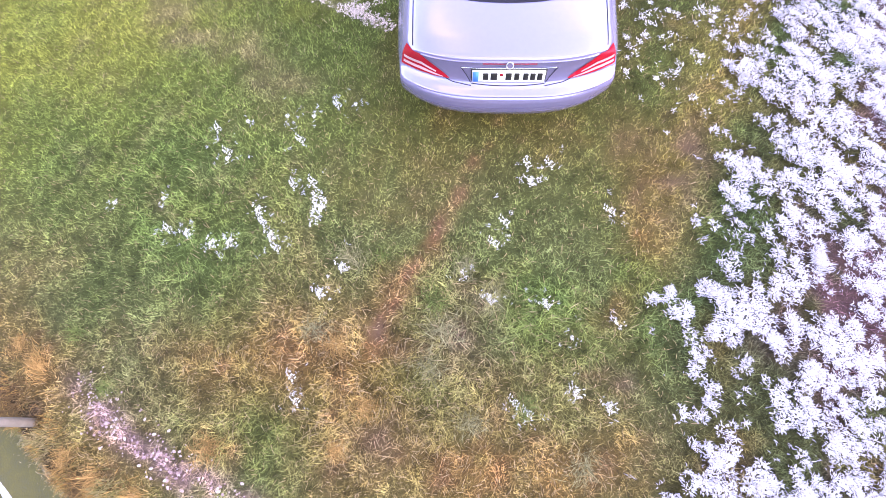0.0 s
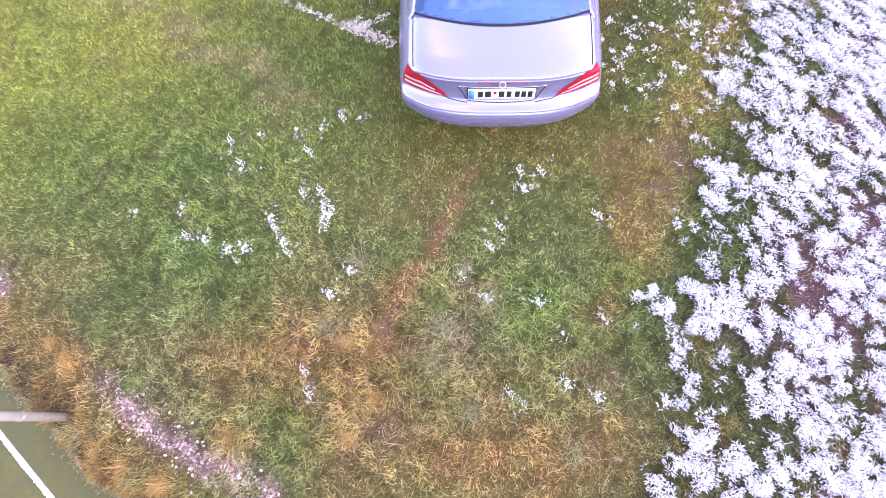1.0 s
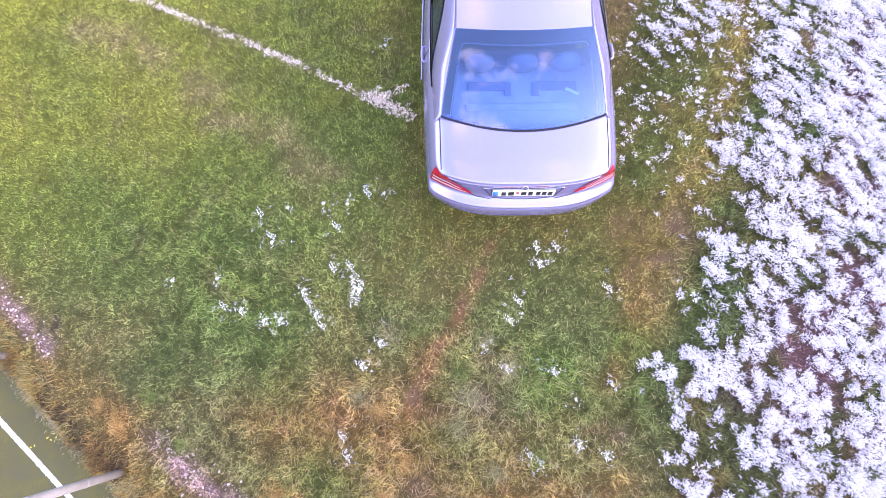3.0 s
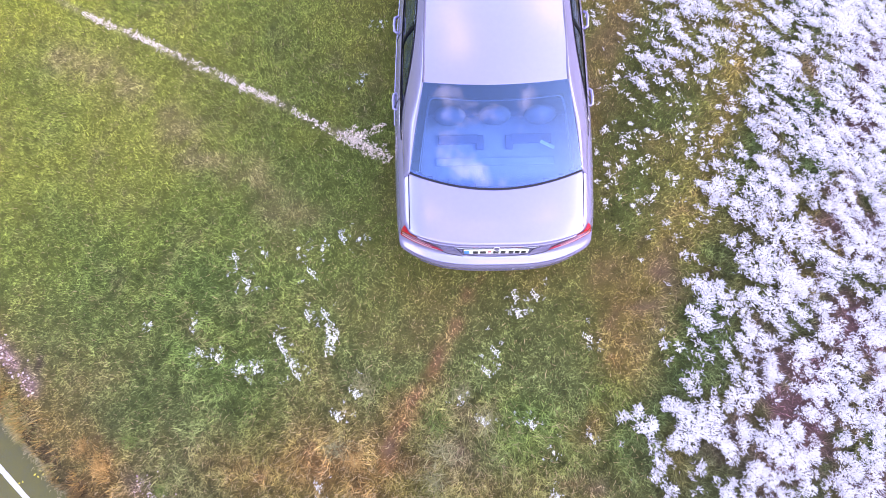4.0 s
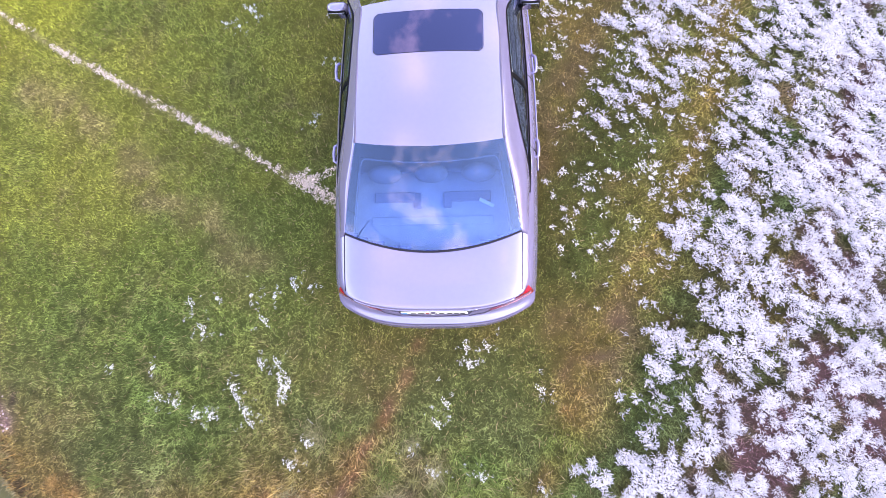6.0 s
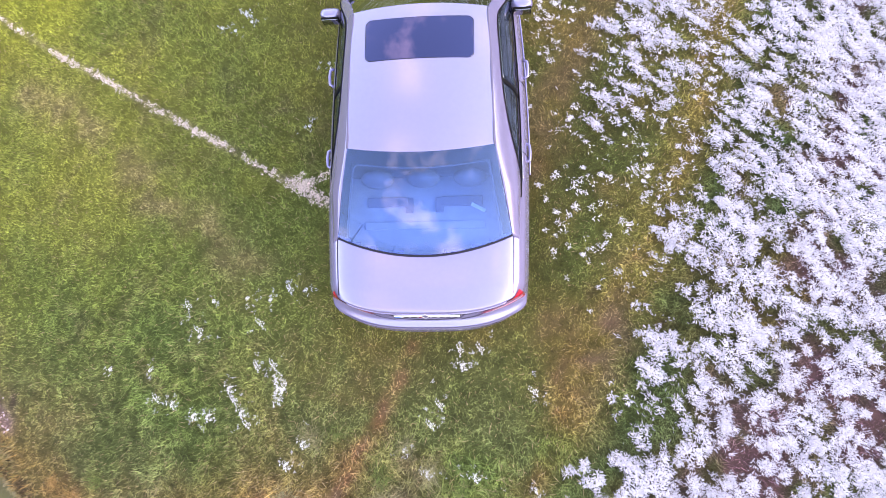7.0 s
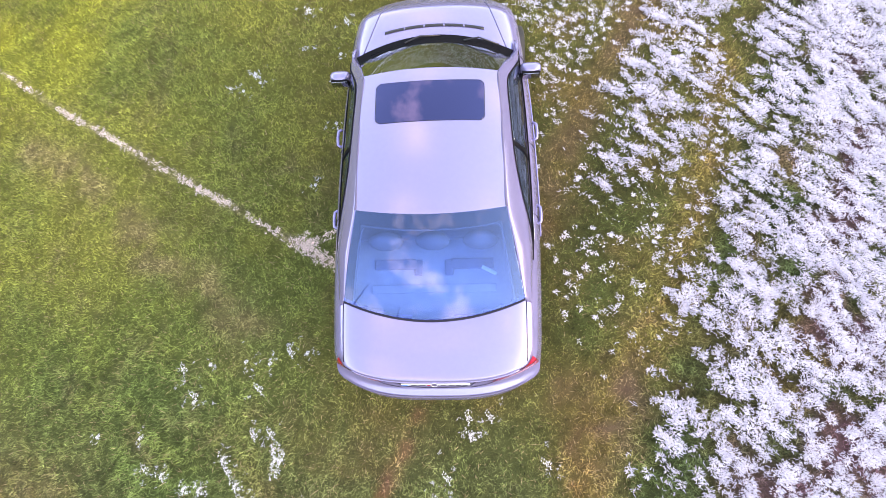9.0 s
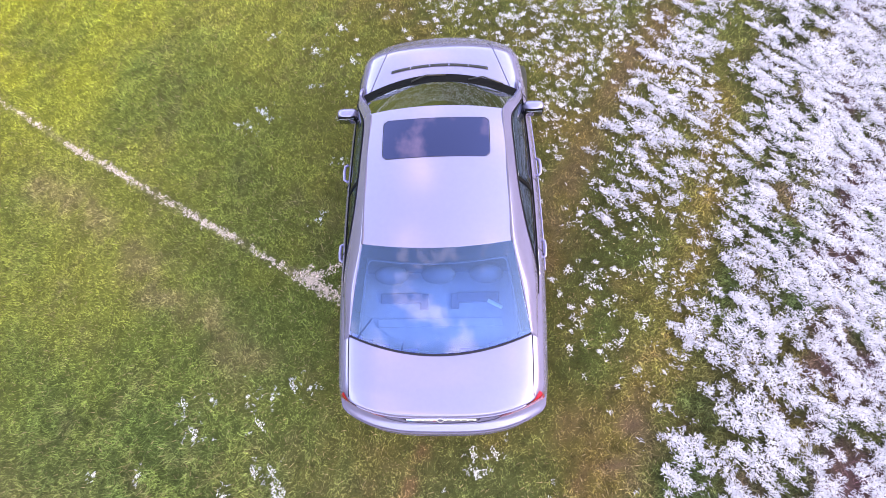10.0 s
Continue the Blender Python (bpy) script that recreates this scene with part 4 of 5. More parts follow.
HALF = 56
theta = np.linspace(0, math.pi / 2, 2000)
sx_, sz_ = np.cos(theta) ** (2 / 10.0), np.sin(theta) ** (2 / 10.0)
step = np.concatenate([[0], np.cumsum(np.hypot(np.diff(sx_), np.diff(sz_)))])
want = np.sort(np.concatenate([np.linspace(0, step[-1], HALF + 1), np.linspace(0.595, 0.70, 16)]))
HALF = len(want) - 1
SX, SZ = np.interp(want, step, sx_), np.interp(want, step, sz_)
SX, SZ = np.concatenate([SX, -SX[:-1][::-1]]), np.concatenate([SZ, SZ[:-1][::-1]])


def section(y, inset):
    """The body's outline across, at one station."""
    w, top = half_width(y) - inset, deck(y) - inset * 0.8
    z = FLOOR + SZ * (top - FLOOR)
    crown = np.where(SZ > 0.5, 0.045 * SX**2 * np.clip((SZ - 0.5) * 2, 0, 1), 0)
    z = z - crown
    tuck = np.interp(z, (0.2, 0.35, 0.6, 0.75, 0.9, 1.1), (0.05, 0.015, 0.0, 0.008, 0.035, 0.07))
    x = SX * (w - tuck)
    return x, z


def rounding(d, r):
    q = np.clip((r - d) / r, 0, 1)
    return r * (1 - np.sqrt(1 - q * q))


stations = np.concatenate([0.045 * (1 - np.cos(np.linspace(0, math.pi / 2, 7)[:-1])), np.linspace(0.045, LENGTH - 0.09, 100), LENGTH - 0.09 * (1 - np.sin(np.linspace(0, math.pi / 2, 8)[1:]))])
rows = []
for ys in stations:
    x, z = section(ys, rounding(ys, 0.045) + rounding(LENGTH - ys, 0.09))
    rows.append(np.stack([x, bend(x, ys, z), z], 1))
shell = grid([[tuple(p) for p in r] for r in rows])
shell.verts.ensure_lookup_table()
across = len(rows[0])


def close_end(bm, first, ys):
    """A ruled end between the two sides of the outline."""
    ring = [bm.verts[first + i] for i in range(across)]
    grid_rows = []
    for i in range(HALF):
        a, b = ring[i], ring[across - 1 - i]
        line = [a]
        for j in range(1, 28):
            t = j / 28
            px_, pz = a.co.x + (b.co.x - a.co.x) * t, a.co.z
            line.append(bm.verts.new((px_, float(bend(px_, ys, pz)), pz)))
        grid_rows.append(line + [b])
    for lo, hi in zip(grid_rows, grid_rows[1:]):
        for j in range(28):
            quad = (lo[j], lo[j + 1], hi[j + 1], hi[j])
            bm.faces.new(quad if first == 0 else quad[::-1])
    top = grid_rows[-1]
    for j in range(28):
        fan = (top[j], top[j + 1], ring[HALF])
        bm.faces.new(fan if first == 0 else fan[::-1])


close_end(shell, 0, stations[0])
shell.verts.ensure_lookup_table()
close_end(shell, (len(rows) - 1) * across, stations[-1])
bmesh.ops.recalc_face_normals(shell, faces=shell.faces[:])
shell.normal_update()

from mathutils.bvhtree import BVHTree
skin = BVHTree.FromBMesh(shell)


def onto(origin, way, lift=0.0):
    """Where a ray meets the bodywork, lifted off it a little."""
    hit, normal, _, _ = skin.ray_cast(Vector(origin), Vector(way).normalized())
    if hit is None:
        return None
    return hit + normal * lift


def rear_glass_base(x):
    return 0.558 + 0.165 * (x / 0.72) ** 2, 1.062 - 0.035 * (x / 0.71) ** 2


def zone(c, n):
    """Which panel a face of the bodywork belongs to."""
    x, y, z = c
    ax = abs(x)
    for wy in (0.98, 3.30):
        if math.hypot(y - wy, z - 0.31) < 0.345 and ax > 0.66:
            return None
    if z < FLOOR + 0.02:
        return "underbody"
    if ax < 0.66 and rear_glass_base(x)[0] + 0.03 < y < 3.08 - 0.17 * (ax / 0.66) ** 2 and z > 0.85:
        return None
    if z < 0.734 + 0.030 * min(1, ax / 0.6) ** 2 and y < 0.62 + 0.25 * (z < 0.3):
        return "rear_bumper"
    if z < 0.60 and y > 3.6:
        return "front_bumper"
    lid_edge = 0.715 + 0.02 * y
    if y < 0.80 and ax < lid_edge and (ax < 0.46 + 0.26 * min(1, max(0, (z - 0.74) / 0.18))) and n.y < 0.5:
        return "boot_lid"
    if y > 2.8 and z > 0.6 and ax < 0.48 + 0.33 * (3.5 - y) and n.z > 0.35:
        return "bonnet"
    if 1.35 < y < 2.95 and ax > 0.7 and 0.25 < z < 0.92:
        return "front_door" if y > 2.08 else "rear_door"
    return "body"


sorted_faces = {}
for f in shell.faces:
    key = zone(f.calc_center_median(), f.normal)
    if key in ("front_door", "rear_door"):
        key += "_l" if f.calc_center_median().x < 0 else "_r"
    if key:
        sorted_faces.setdefault(key, []).append(f)
for key, faces in sorted_faces.items():
    outer, index = [], {}
    for f in faces:
        for v in f.verts:
            if v not in index:
                index[v] = len(outer)
                outer.append(v)
    k = len(outer)
    verts = [v.co for v in outer] + [v.co - v.normal * 0.012 for v in outer]
    sides = [[index[v] for v in f.verts] for f in faces]
    plain = key.removesuffix("_l").removesuffix("_r")
    me = bpy.data.meshes.new(plain)
    me.from_pydata(verts, [], sides + [[i + k for i in s[::-1]] for s in sides])
    finish(me, DARK if key == "underbody" else PAINT)
    me.polygons.foreach_set("use_smooth", [True] * len(me.polygons))
    me.normals_split_custom_set_from_vertices([v.normal for v in outer] + [-v.normal for v in outer])
    panel = new(plain, me)
    panel.parent = car
    tagged(panel, {"boot_lid": "smooth pale boot lid", "bonnet": "ribbed bonnet"}.get(key, ""))


def ribbon(name, points, width, mat, ways, lift=0.0015, label="", parent=None, thickness=0.003):
    """A narrow strip that follows the bodywork. ways: the ray's direction, one for all or one a point."""
    pts = []
    for k, p in enumerate(points):
        q = onto(p, ways if isinstance(ways, tuple) else ways[k], lift)
        if q is not None:
            pts.append((q, Vector(ways if isinstance(ways, tuple) else ways[k]).normalized()))
    rows = []
    for k, (p, w) in enumerate(pts):
        ahead = (pts[min(k + 1, len(pts) - 1)][0] - pts[max(k - 1, 0)][0]).normalized()
        side = ahead.cross(w).normalized() * width / 2
        rows.append([p - side, p + side])
    if len(rows) > 1:
        return part(name, thick(grid(rows), thickness), mat, parent or car, label)


DOWN, AHEAD = (0, 0, -1), (0, 1, 0)
for s in (-1, 1):
    lid = [(s * (0.715 + 0.02 * y), y, 2.0) for y in np.linspace(0.76, 0.26, 14)]
    ribbon("seam", lid, 0.007, SEAM, DOWN)
    rise = [(s * float(np.interp(t, (0, 0.35, 0.45, 1), (0.28, 0.42, 0.47, 0.69))), -1.0, float(np.interp(t, (0, 0.35, 0.45, 1), (0.737, 0.750, 0.765, 0.935)))) for t in np.linspace(0.0, 1.0, 24)]
    ribbon("seam", rise, 0.006, SEAM, AHEAD)
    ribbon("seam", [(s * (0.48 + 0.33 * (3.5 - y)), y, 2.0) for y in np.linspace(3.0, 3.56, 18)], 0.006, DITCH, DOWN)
    inward = (-s, 0, 0)
    for dy in (1.40, 2.10, 2.95):
        ribbon("seam", [(s * 2, dy + (0.10 * (z - 0.3) if dy == 1.4 else 0), z) for z in np.linspace(0.26, 0.90, 14)], 0.006, SEAM, inward)
    ribbon("side_moulding", [(s * 2, y, 0.56) for y in np.linspace(1.35, 3.05, 30)], 0.05, PAINT, inward, 0.014, thickness=0.012)
    ribbon("belt_trim", [(s * 2, y, 0.905) for y in np.linspace(1.2, 2.9, 30)], 0.014, CHROME, inward, 0.003)
    for hy in (1.40, 2.17):
        handle = part("door_handle", tube([(s * 0.86, hy, 0.78), (s * 0.893, hy + 0.02, 0.785), (s * 0.898, hy + 0.09, 0.788), (s * 0.893, hy + 0.15, 0.79), (s * 0.86, hy + 0.17, 0.79)], 0.014, 10), PAINT, car)
ribbon("seam", [(x, -1.0, 0.738 + 0.03 * (x / 0.45) ** 2) for x in np.linspace(-0.28, 0.28, 16)], 0.006, SEAM, AHEAD)
# no groove is cut: dark strips on the bumper stand for its shade
ribbon("bumper_groove_shade", [(x, -1.0, 0.688) for x in np.linspace(-0.70, 0.70, 44)], 0.005, DITCH, AHEAD)
ribbon("bumper_groove_shade", [(x, -1.0, 0.58) for x in np.linspace(-0.66, 0.66, 44)], 0.007, DITCH, AHEAD)

# tail lamps: red, with two clear bands, wrapped round the corners
for s in (-1, 1):
    lamp = thing("tail_lamp", "", "")
    lamp.parent = car
    tagged(lamp, "red wraparound tail lamp with two clear bands")

    def lens(name, low, high, mat, lift, a0=0.0, a1=1.0):
        rows = []
        for k in range(25):
            t = a0 + (a1 - a0) * k / 24
            turn = radians(17 + 40 * t)
            lo, hi = 0.771 - 0.008 * t, float(np.interp(t, (0, 0.6, 1), (0.780, 0.942, 0.93)))
            row = []
            for j in range(9):
                z = lo + (hi - lo) * (low + (high - low) * j / 8)
                q = onto((s * 0.30, 0.60, z), (s * math.sin(turn), -math.cos(turn), 0), lift)
                if q is not None:
                    row.append(q)
            if len(row) == 9:
                rows.append(row if s > 0 else row[::-1])
        bm = grid(rows)
        bmesh.ops.recalc_face_normals(bm, faces=bm.faces[:])
        return part(name, bm, mat, lamp)

    lens("lens", 0.0, 1.0, RED, 0.006)
    lens("clear_band", 0.14, 0.28, CLEAR, 0.009, 0.12, 0.96)
    lens("clear_band", 0.42, 0.57, CLEAR, 0.009, 0.28, 0.96)

# number plate: plain bars, no characters
lean = Matrix.Translation((0, 0.084, 0.824)) @ Matrix.Rotation(radians(-3), 4, "X") @ Matrix.Diagonal((1.05, 1, 1.05, 1))
plate = part("number_plate", box(0.52, 0.012, 0.112, (0, 0, 0), 0.004, 2, None), PLATE, car, "white number plate with a blue band")
plate.matrix_basis = lean
part("blue_band", box(0.042, 0.004, 0.104, (-0.236, -0.007, 0)), BLUE, plate)
for cx, w in ((-0.165, 0.048), (-0.105, 0.058), (0.0, 0.052), (0.058, 0.044), (0.122, 0.044), (0.172, 0.044), (0.222, 0.044)):
    part("bar", box(w * 0.82, 0.004, 0.07, (cx, -0.0075, 0), 0.004, 1), INK, plate)
part("seal", box(0.024, 0.004, 0.024, (-0.052, -0.0075, 0.02), 0.006, 2), RED, plate)
part("plate_frame", box(0.54, 0.01, 0.13, (0, 0.009, 0), 0.005, 2), DARK, plate)
ribbon("recess_edge", [(x, -1.0, 0.897) for x in np.linspace(-0.36, 0.36, 24)], 0.007, CHROME, AHEAD, 0.004)
for s in (-1, 1):
    ribbon("recess_edge", [(s * (0.36 - 0.075 * t), -1.0, 0.895 - 0.14 * t) for t in np.linspace(0, 1, 8)], 0.005, SEAM, AHEAD)
lip = [onto((x, -1.0, 0.962 - 0.03 * (x / 0.68) ** 2), AHEAD, -0.001) for x in np.linspace(-0.66, 0.66, 40)]
part("lid_lip", tube([p + Vector((0, 0, 0.004)) for p in lip if p is not None], 0.008, 8), PAINT, car, "bright raised trailing edge of the boot lid")
badge = bmesh.new()
bmesh.ops.create_cone(badge, cap_ends=True, segments=28, radius1=0.022, radius2=0.019, depth=0.012, matrix=Matrix.Translation((0, 0.084, 0.945)) @ Matrix.Rotation(radians(60), 4, "X"))
emblem = part("emblem", badge, DITCH, car, "round bright metal badge", smooth=False)
part("badge_ring", tube([(0.025 * math.cos(a), 0.080 + 0.012 * math.sin(a), 0.948 + 0.022 * math.sin(a)) for a in np.linspace(0, 2 * math.pi, 29)], 0.004, 6), ALLOY, emblem)
part("brake_strip", box(0.40, 0.012, 0.006, (0, 0.100, 0.945), 0.002, 2), RED, car, "thin red high brake lamp")
# ---- greenhouse ----
N = 33


def roof_edge_rear(u):
    return Vector((0.585 * u, 1.345 + 0.06 * u * u, 1.335 - 0.045 * u * u))


def roof_edge_front(u):
    return Vector((0.55 * u, 2.58 - 0.03 * u * u, 1.350 - 0.04 * u * u))


def glass_base(u):
    y, z = rear_glass_base(0.72 * u)
    return Vector((0.72 * u, y, z - 0.005))


def screen_base(u):
    return Vector((0.665 * u, 2.985 - 0.125 * u * u, 1.088 - 0.075 * u * u))


def crowded(low, high, count):
    """Steps that crowd towards both ends, so that edges stay crisp."""
    return low + (high - low) * np.concatenate([[0, 0.004], np.linspace(0.015, 0.985, max(2, count - 3)), [0.996, 1]])


def between(a, b, bulge, count, u0=-1.0, u1=1.0, lift=0.0, t0=0.0, t1=1.0, cols=N):
    """A bulged sheet between two edges."""
    rows = []
    for t in crowded(t0, t1, count):
        row = []
        for u in crowded(u0, u1, cols - 1):
            p, q = a(u), b(u)
            n = Vector((0, -(q.z - p.z), q.y - p.y))
            n = n.normalized() if n.length else Vector((0, 0, 1))
            if n.z < 0:
                n = -n
            row.append(p.lerp(q, t) + n * (bulge * 4 * t * (1 - t) * (1 - 0.25 * u * u) + lift))
        rows.append(row)
    bm = grid(rows)
    bm.normal_update()
    if sum(f.normal.z for f in bm.faces) < 0:
        bmesh.ops.reverse_faces(bm, faces=bm.faces[:])
    return bm


part("roof", thick(between(roof_edge_rear, roof_edge_front, 0.045, 24), 0.03), PAINT, car)
window = part("rear_window", thick(between(glass_base, roof_edge_rear, 0.035, 16), 0.004), REAR_GLASS, car, "blue-tinted rear window with dark border")
window.visible_shadow = False
part("seal", thick(between(glass_base, roof_edge_rear, 0.035, 8, -1, 1, 0.004, -0.006, 0.015), 0.004), SEAM, window, "black rubber seal under the window")
# printed black border of the rear window, on its inside
for name, args in (("border", (-1, 1, 0.86, 1.0)), ("border", (-1, -0.90, 0.05, 0.86)), ("border", (0.90, 1, 0.05, 0.86))):
    u0, u1, t0, t1 = args
    part(name, between(glass_base, roof_edge_rear, 0.035, 16, u0, u1, -0.006, t0, t1), DARK, window)


def on_rear_window(u, t, lift):
    p, q = glass_base(u), roof_edge_rear(u)
    n = Vector((0, -(q.z - p.z), q.y - p.y)).normalized()
    n = n if n.z > 0 else -n
    return p.lerp(q, t) + n * (0.035 * 4 * t * (1 - t) * (1 - 0.25 * u * u) + lift)


loop = [(0.885, 0.025), (0.885, 0.85), (-0.885, 0.85), (-0.885, 0.025)]
rim_path = []
for k, (u, t) in enumerate(loop):
    (pu, pt), (nu, nt) = loop[k - 1], loop[(k + 1) % 4]
    for s_ in np.linspace(0, 1, 7):
        au, at_ = u + (pu - u) * 0.05 * (1 - s_) ** 2 + (nu - u) * 0.05 * s_ ** 2, t + (pt - t) * 0.1 * (1 - s_) ** 2 + (nt - t) * 0.1 * s_ ** 2
        rim_path.append((au, at_))
    for s_ in np.linspace(0.1, 0.9, 9):
        rim_path.append((u + (nu - u) * s_, t + (nt - t) * s_))
part("inner_frame", tube([on_rear_window(u, t, -0.014) for u, t in rim_path + rim_path[:1]], 0.005, 6), CLOTH, window, "pale inner edge of the window opening")
screen = part("windscreen", thick(between(roof_edge_front, screen_base, 0.006, 14), 0.004), SCREEN_GLASS, car, "greenish windscreen")
screen.visible_shadow = False
part("border", between(roof_edge_front, screen_base, 0.006, 4, -1, 1, -0.006, 0.0, 0.06), MATT, screen)
part("border", between(roof_edge_front, screen_base, 0.006, 4, -1, 1, -0.006, 0.86, 1.0), MATT, screen)
part("cowl", thick(between(screen_base, lambda u: Vector((0.705 * u, 3.135 - 0.185 * u * u, 0.992 - 0.018 * u * u)), 0.004, 6), 0.02), MATT, car, "black cowl panel below the windscreen")
for x0, x1 in ((-0.56, 0.06), (-0.04, 0.58)):
    sweep = np.linspace(0, 1, 11)
    blade = part("wiper", tube([(x0 + (x1 - x0) * t, 3.035 - 0.15 * ((x0 + (x1 - x0) * t) / 0.68) ** 2, 1.052 - 0.045 * ((x0 + (x1 - x0) * t) / 0.68) ** 2) for t in sweep], 0.008, 6), MATT, car)
    part("wiper_arm", tube([(x1, 3.105 - 0.18 * (x1 / 0.70) ** 2, 1.02), (x1 - 0.18, 3.085 - 0.14 * ((x1 - 0.18) / 0.70) ** 2, 1.058), ((x0 + x1) / 2, 3.035 - 0.15 * ((x0 + x1) / 1.36) ** 2, 1.066)], 0.007, 6), DARK, blade)
vent = []
for x in np.linspace(-0.45, 0.45, 24):
    q = onto((x, 3.24 - 0.05 * (x / 0.45) ** 2, 2), DOWN, 0.003)
    vent.append([q + Vector((0, -0.013, 0)), q + Vector((0, 0.013, 0))])
grille = part("bonnet_vent", thick(grid(vent), 0.004), DARK, car, "black slatted vent on the bonnet")
for x in (-0.27, -0.09, 0.09, 0.27):
    q = onto((x, 3.24 - 0.05 * (x / 0.45) ** 2, 2), DOWN, 0.006)
    part("rib", box(0.012, 0.022, 0.004, q, 0.001, 1), PAINT, grille)

# sunroof with its rounded corners
def roof_point(x, y, lift):
    t = (y - 1.345) / (2.58 - 1.345)
    u = x / (0.585 + (0.55 - 0.585) * t)
    p, q = roof_edge_rear(u), roof_edge_front(u)
    r = p.lerp(q, t)
    return Vector((x, y, r.z + 0.045 * 4 * t * (1 - t) * (1 - 0.25 * u * u) + lift))


PANE_STEPS = np.concatenate([[-1, -0.99], np.linspace(-0.975, 0.975, 21), [0.99, 1]])


def sunroof(inset, lift, name, mat, label):
    rows = []
    for v in PANE_STEPS:
        half = 0.435 - inset
        r = 0.05
        d = (0.180 - inset) * (1 - abs(v))
        cut = r - math.sqrt(max(0.0, r * r - (r - d) ** 2)) if d < r else 0
        y = 2.272 + v * (0.180 - inset)
        rows.append([roof_point((half - cut) * u, y, lift) for u in PANE_STEPS])
    return part(name, thick(grid(rows), 0.004), mat, car, label)


sunroof(-0.004, 0.001, "sunroof_seal", DARK, "")
sunroof(0.0, 0.0035, "sunroof", ROOF_GLASS, "dark tinted glass sunroof")

# pillars, side windows and roof rails
def top_edge(t):
    """From the rear window's lower corner over the roof rail to the windscreen's lower corner."""
    knots = [glass_base(1.0), glass_base(1.0).lerp(roof_edge_rear(1.0), 0.5) + Vector((0.01, -0.01, 0.02)), roof_edge_rear(1.0), roof_edge_rear(1.0).lerp(roof_edge_front(1.0), 0.478) + Vector((0.006, 0, 0.03)), roof_edge_front(1.0), roof_edge_front(1.0).lerp(screen_base(1.0), 0.5) + Vector((0.0, 0.0, 0.03)), screen_base(1.0)]
    at = [0, 0.16, 0.30, 0.52, 0.76, 0.88, 1.0]
    near = [Vector([float(np.interp(t + d, at, [k[i] for k in knots])) for i in range(3)]) for d in (-0.03, -0.015, 0.0, 0.015, 0.03)]
    ends = min(1.0, t / 0.03, (1 - t) / 0.03)
    return near[2].lerp(sum(near, Vector()) / 5, max(0.0, ends))


def belt(t):
    y = 0.70 + (3.08 - 0.70) * t
    return Vector((float(half_width(y)) - 0.085 - 0.02 * max(0, 1 - t * 4), y, 0.925 + 0.045 * max(0, 1 - 4 * t)))


def side_point(t, v, lift=0.0):
    p, q = belt(t), top_edge(t)
    r = p.lerp(q, v)
    out = 0.045 * 4 * v * (1 - v) * min(1.0, t / 0.18) + lift
    return Vector((r.x + out * 0.85, r.y, r.z + out * 0.4))


def window_top(t):
    """How far up the side the glass reaches: drawn out to a point behind, and in front at the mirror."""
    return float(curve(t, (0.17, 0.26, 0.36, 0.46, 0.62, 0.78, 0.88, 0.96), (0.03, 0.30, 0.58, 0.73, 0.79, 0.75, 0.52, 0.03)))


def shaped_patch(t0, t1, low, high, cols, rows_, lift, s):
    """A stretch of the side between two heights that change along it."""
    rows = []
    for j in range(rows_ + 1):
        row = []
        for i in range(cols + 1):
            t = t0 + (t1 - t0) * i / cols
            p = side_point(t, low(t) + (high(t) - low(t)) * j / rows_, lift)
            row.append(Vector((s * p.x, p.y, p.z)))
        rows.append(row)
    bm = grid(rows)
    bm.normal_update()
    if sum(f.normal.x for f in bm.faces) * s < 0:
        bmesh.ops.reverse_faces(bm, faces=bm.faces[:])
    return bm


def glass_edge(t):
    return window_top(t) if 0.17 < t < 0.96 else 0.0


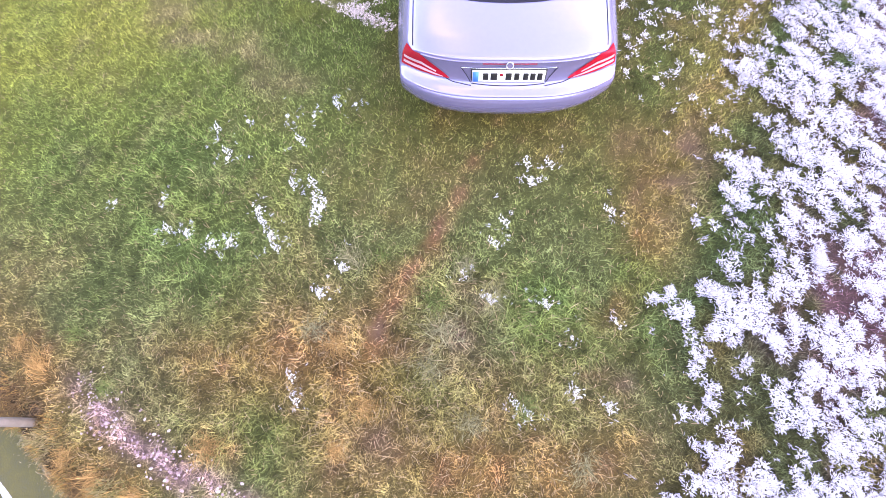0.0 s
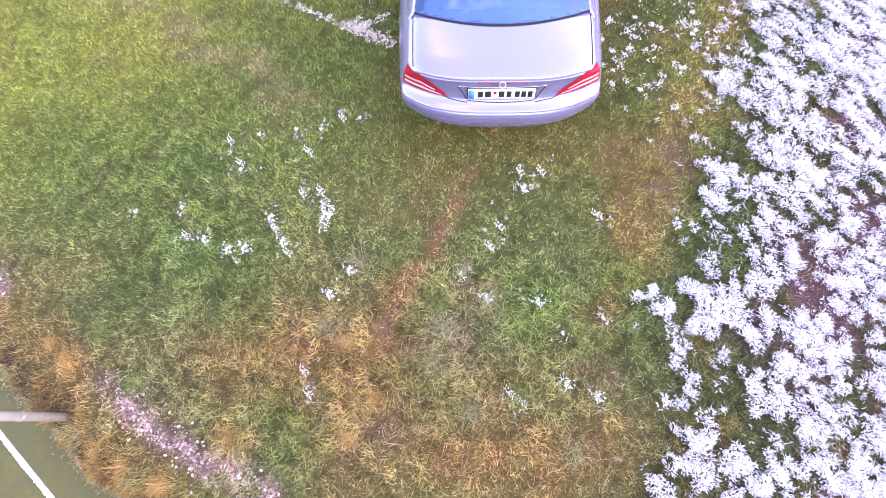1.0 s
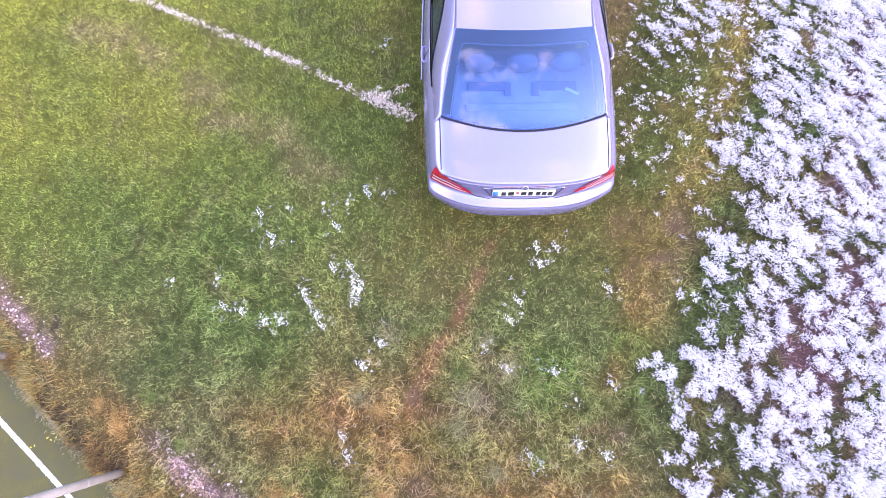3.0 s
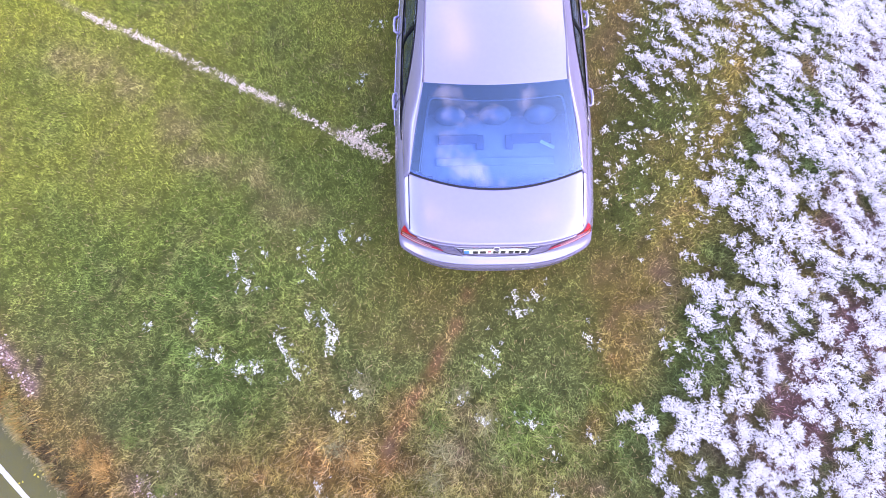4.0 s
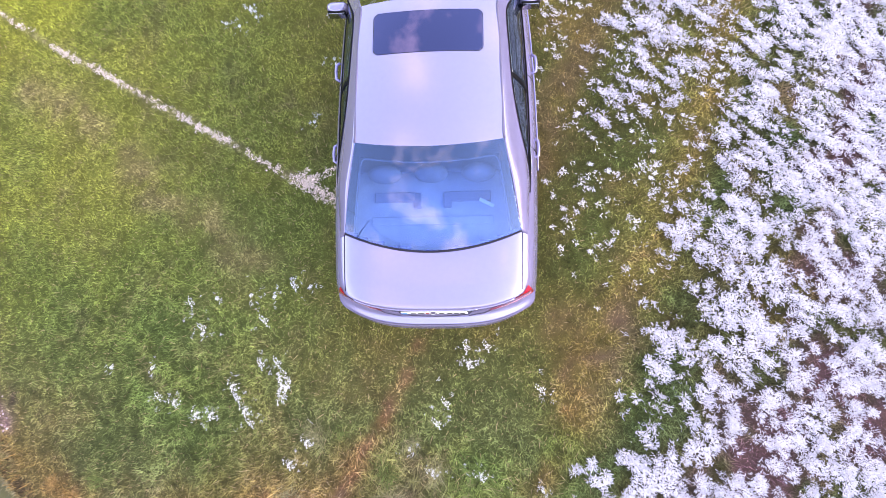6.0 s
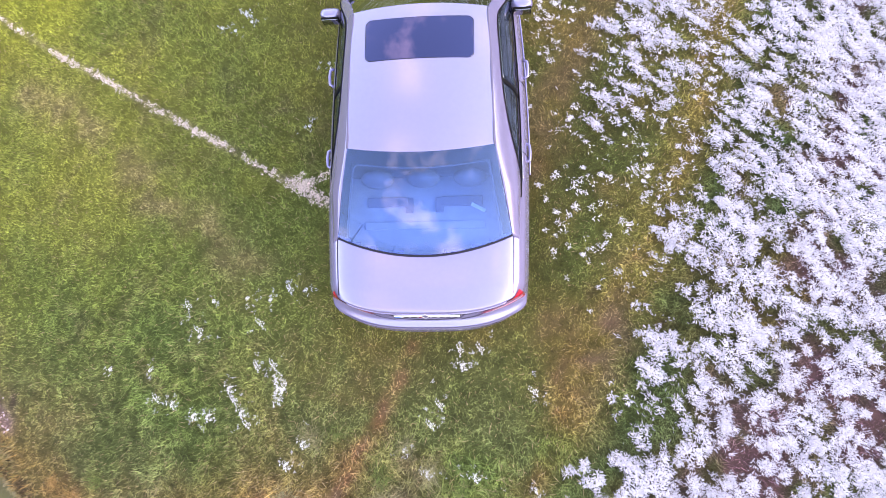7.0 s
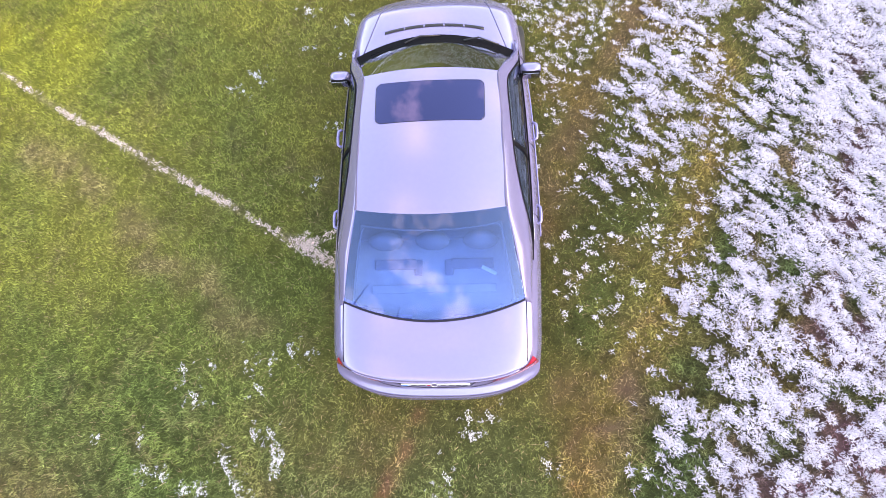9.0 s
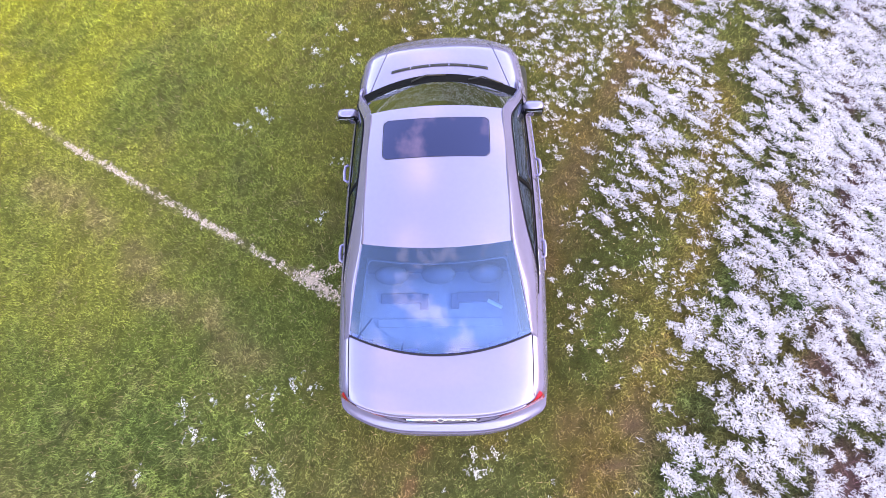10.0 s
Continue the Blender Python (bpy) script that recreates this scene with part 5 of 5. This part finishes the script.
for s in (-1, 1):
    part("side_frame", thick(shaped_patch(0.0, 1.0, glass_edge, lambda t: 1.0, 80, 10, 0, s), 0.02), PAINT, car, "painted roof rail running into both pillars")
    # a dark bead stands for the shade in the roof channel
    part("roof_channel_shade", tube([Vector((s * (p.x - 0.004), p.y, p.z + 0.001)) for p in (top_edge(t) for t in np.linspace(0.30, 0.76, 30))], 0.011, 8), DITCH, car)
    for t0, t1 in ((0.175, 0.515), (0.530, 0.955)):
        pane = part("side_window", thick(shaped_patch(t0, t1, lambda t: 0.01, lambda t: max(0.015, window_top(t) - 0.02), 28, 8, -0.006, s), 0.004), SIDE_GLASS, car, "dark side window")
        pane.visible_shadow = False
    part("centre_pillar", thick(shaped_patch(0.516, 0.529, lambda t: 0.0, window_top, 3, 8, -0.003, s), 0.01), MATT, car)
    rim = [side_point(t, window_top(t) - 0.008, 0.002) for t in np.linspace(0.175, 0.955, 60)]
    part("window_frame", tube([Vector((s * p.x, p.y, p.z)) for p in rim], 0.006, 6), MATT, car, "black rubber edge over the side windows")
    sill = [side_point(t, 0.0, 0.004) for t in np.linspace(0.15, 0.96, 50)]
    part("window_sill", tube([Vector((s * p.x, p.y, p.z)) for p in sill], 0.008, 6), MATT, car, "black sealing strip below the side windows")
    # door mirrors
    pod = bmesh.new()
    bmesh.ops.create_uvsphere(pod, u_segments=28, v_segments=18, radius=1)
    for v in pod.verts:
        x, y, z = (math.copysign(abs(q) ** 0.72, q) for q in v.co)
        v.co = (s * 0.848 + 0.095 * x * (1 - 0.10 * max(0, y)), 2.765 + 0.055 * y + 0.012 * x * x, 0.955 + 0.064 * z * (1 - 0.18 * max(0, y)))
    mirror = part("door_mirror", pod, PAINT, car)
    part("mirror_rim", box(0.158, 0.020, 0.100, (s * 0.848, 2.716, 0.950), 0.008, 3), MATT, mirror)
    part("mirror_glass", box(0.140, 0.006, 0.084, (s * 0.848, 2.704, 0.950), 0.002, 1), MIRROR, mirror)
    part("mirror_arm", box(0.08, 0.05, 0.035, (s * 0.775, 2.80, 0.925), 0.012, 2), MATT, mirror)

# ---- cabin ----
part("parcel_shelf", box(1.40, 0.74, 0.03, (0, 0.93, 0.955), 0.01, 2), SHELF, car)
part("shelf_ridge", box(1.0, 0.07, 0.02, (0, 0.83, 0.972), 0.009, 3), SHELF, car)
for s in (-1, 1):
    part("shelf_bin", box(0.34, 0.085, 0.022, (s * 0.31, 1.03, 0.976), 0.010, 3), NAVY, car, "dark moulded tray on the shelf")
    part("belt_guide", box(0.065, 0.13, 0.020, (s * 0.125, 1.00, 0.975), 0.009, 3), NAVY, car)
part("rear_seat_back", box(1.28, 0.16, 0.55, (0, 1.32, 0.74), 0.06, 4), CLOTH, car)
part("rear_seat", box(1.28, 0.52, 0.18, (0, 1.60, 0.42), 0.06, 4), CLOTH, car)
for hx in (-0.38, 0.0, 0.38):
    pad = bmesh.new()
    bmesh.ops.create_uvsphere(pad, u_segments=20, v_segments=12, radius=1, matrix=Matrix.Translation((hx, 1.20, 1.08)) @ Matrix.Diagonal((0.138, 0.075, 0.115, 1)))
    part("rear_headrest", pad, CLOTH, car)
for s in (-1, 1):
    part("front_seat_back", box(0.50, 0.14, 0.62, (s * 0.37, 2.22, 0.76), 0.06, 4), CLOTH, car)
    part("front_seat", box(0.50, 0.50, 0.16, (s * 0.37, 2.50, 0.42), 0.05, 4), CLOTH, car)
    part("front_headrest", box(0.27, 0.10, 0.18, (s * 0.37, 2.20, 1.14), 0.045, 4), CLOTH, car)
part("dashboard", box(1.24, 0.50, 0.16, (0, 2.84, 0.87), 0.06, 4), DASH, car)
part("cabin_floor", box(1.36, 2.0, 0.03, (0, 1.95, 0.26)), DARK, car)
part("headliner", thick(between(roof_edge_rear, roof_edge_front, 0.03, 8, -0.96, 0.96, -0.035), 0.006), SHELF, car)
slip = part("paper_slip", box(0.13, 0.03, 0.004, (0, 0, 0), 0.001, 1), PAPER)
slip.matrix_world = pose(0.445, 0.97, 0.986, 0, 0, -28)
tagged(slip, "narrow white paper slip on the car's parcel shelf", "paper")

# ---- wheels ----
for wy in (0.98, 3.30):
    for s in (-1, 1):
        wheel = thing("wheel", "", "")
        wheel.parent = car
        wheel.location = (s * 0.745, wy, 0.305)
        tagged(wheel, "five-spoke alloy wheel with black tyre")
        profile = [(-0.10, 0.20), (-0.10, 0.27), (-0.085, 0.30), (-0.04, 0.312), (0.04, 0.312), (0.085, 0.30), (0.10, 0.27), (0.10, 0.20)]
        rings = []
        for a in np.linspace(0, 2 * math.pi, 41):
            rings.append([(px_, r * math.cos(a), r * math.sin(a)) for px_, r in profile])
        part("tyre", grid(rings), RUBBER, wheel)
        rim = bmesh.new()
        bmesh.ops.create_cone(rim, cap_ends=True, segments=36, radius1=0.205, radius2=0.205, depth=0.15, matrix=Matrix.Rotation(radians(90), 4, "Y"))
        rim = part("rim", rim, ALLOY, wheel, smooth=False)
        for k in range(5):
            part("spoke", box(0.02, 0.05, 0.17, (s * 0.085, 0, 0.1), 0.008, 2, None), ALLOY, rim).matrix_basis = Matrix.Rotation(2 * math.pi * k / 5, 4, "X")
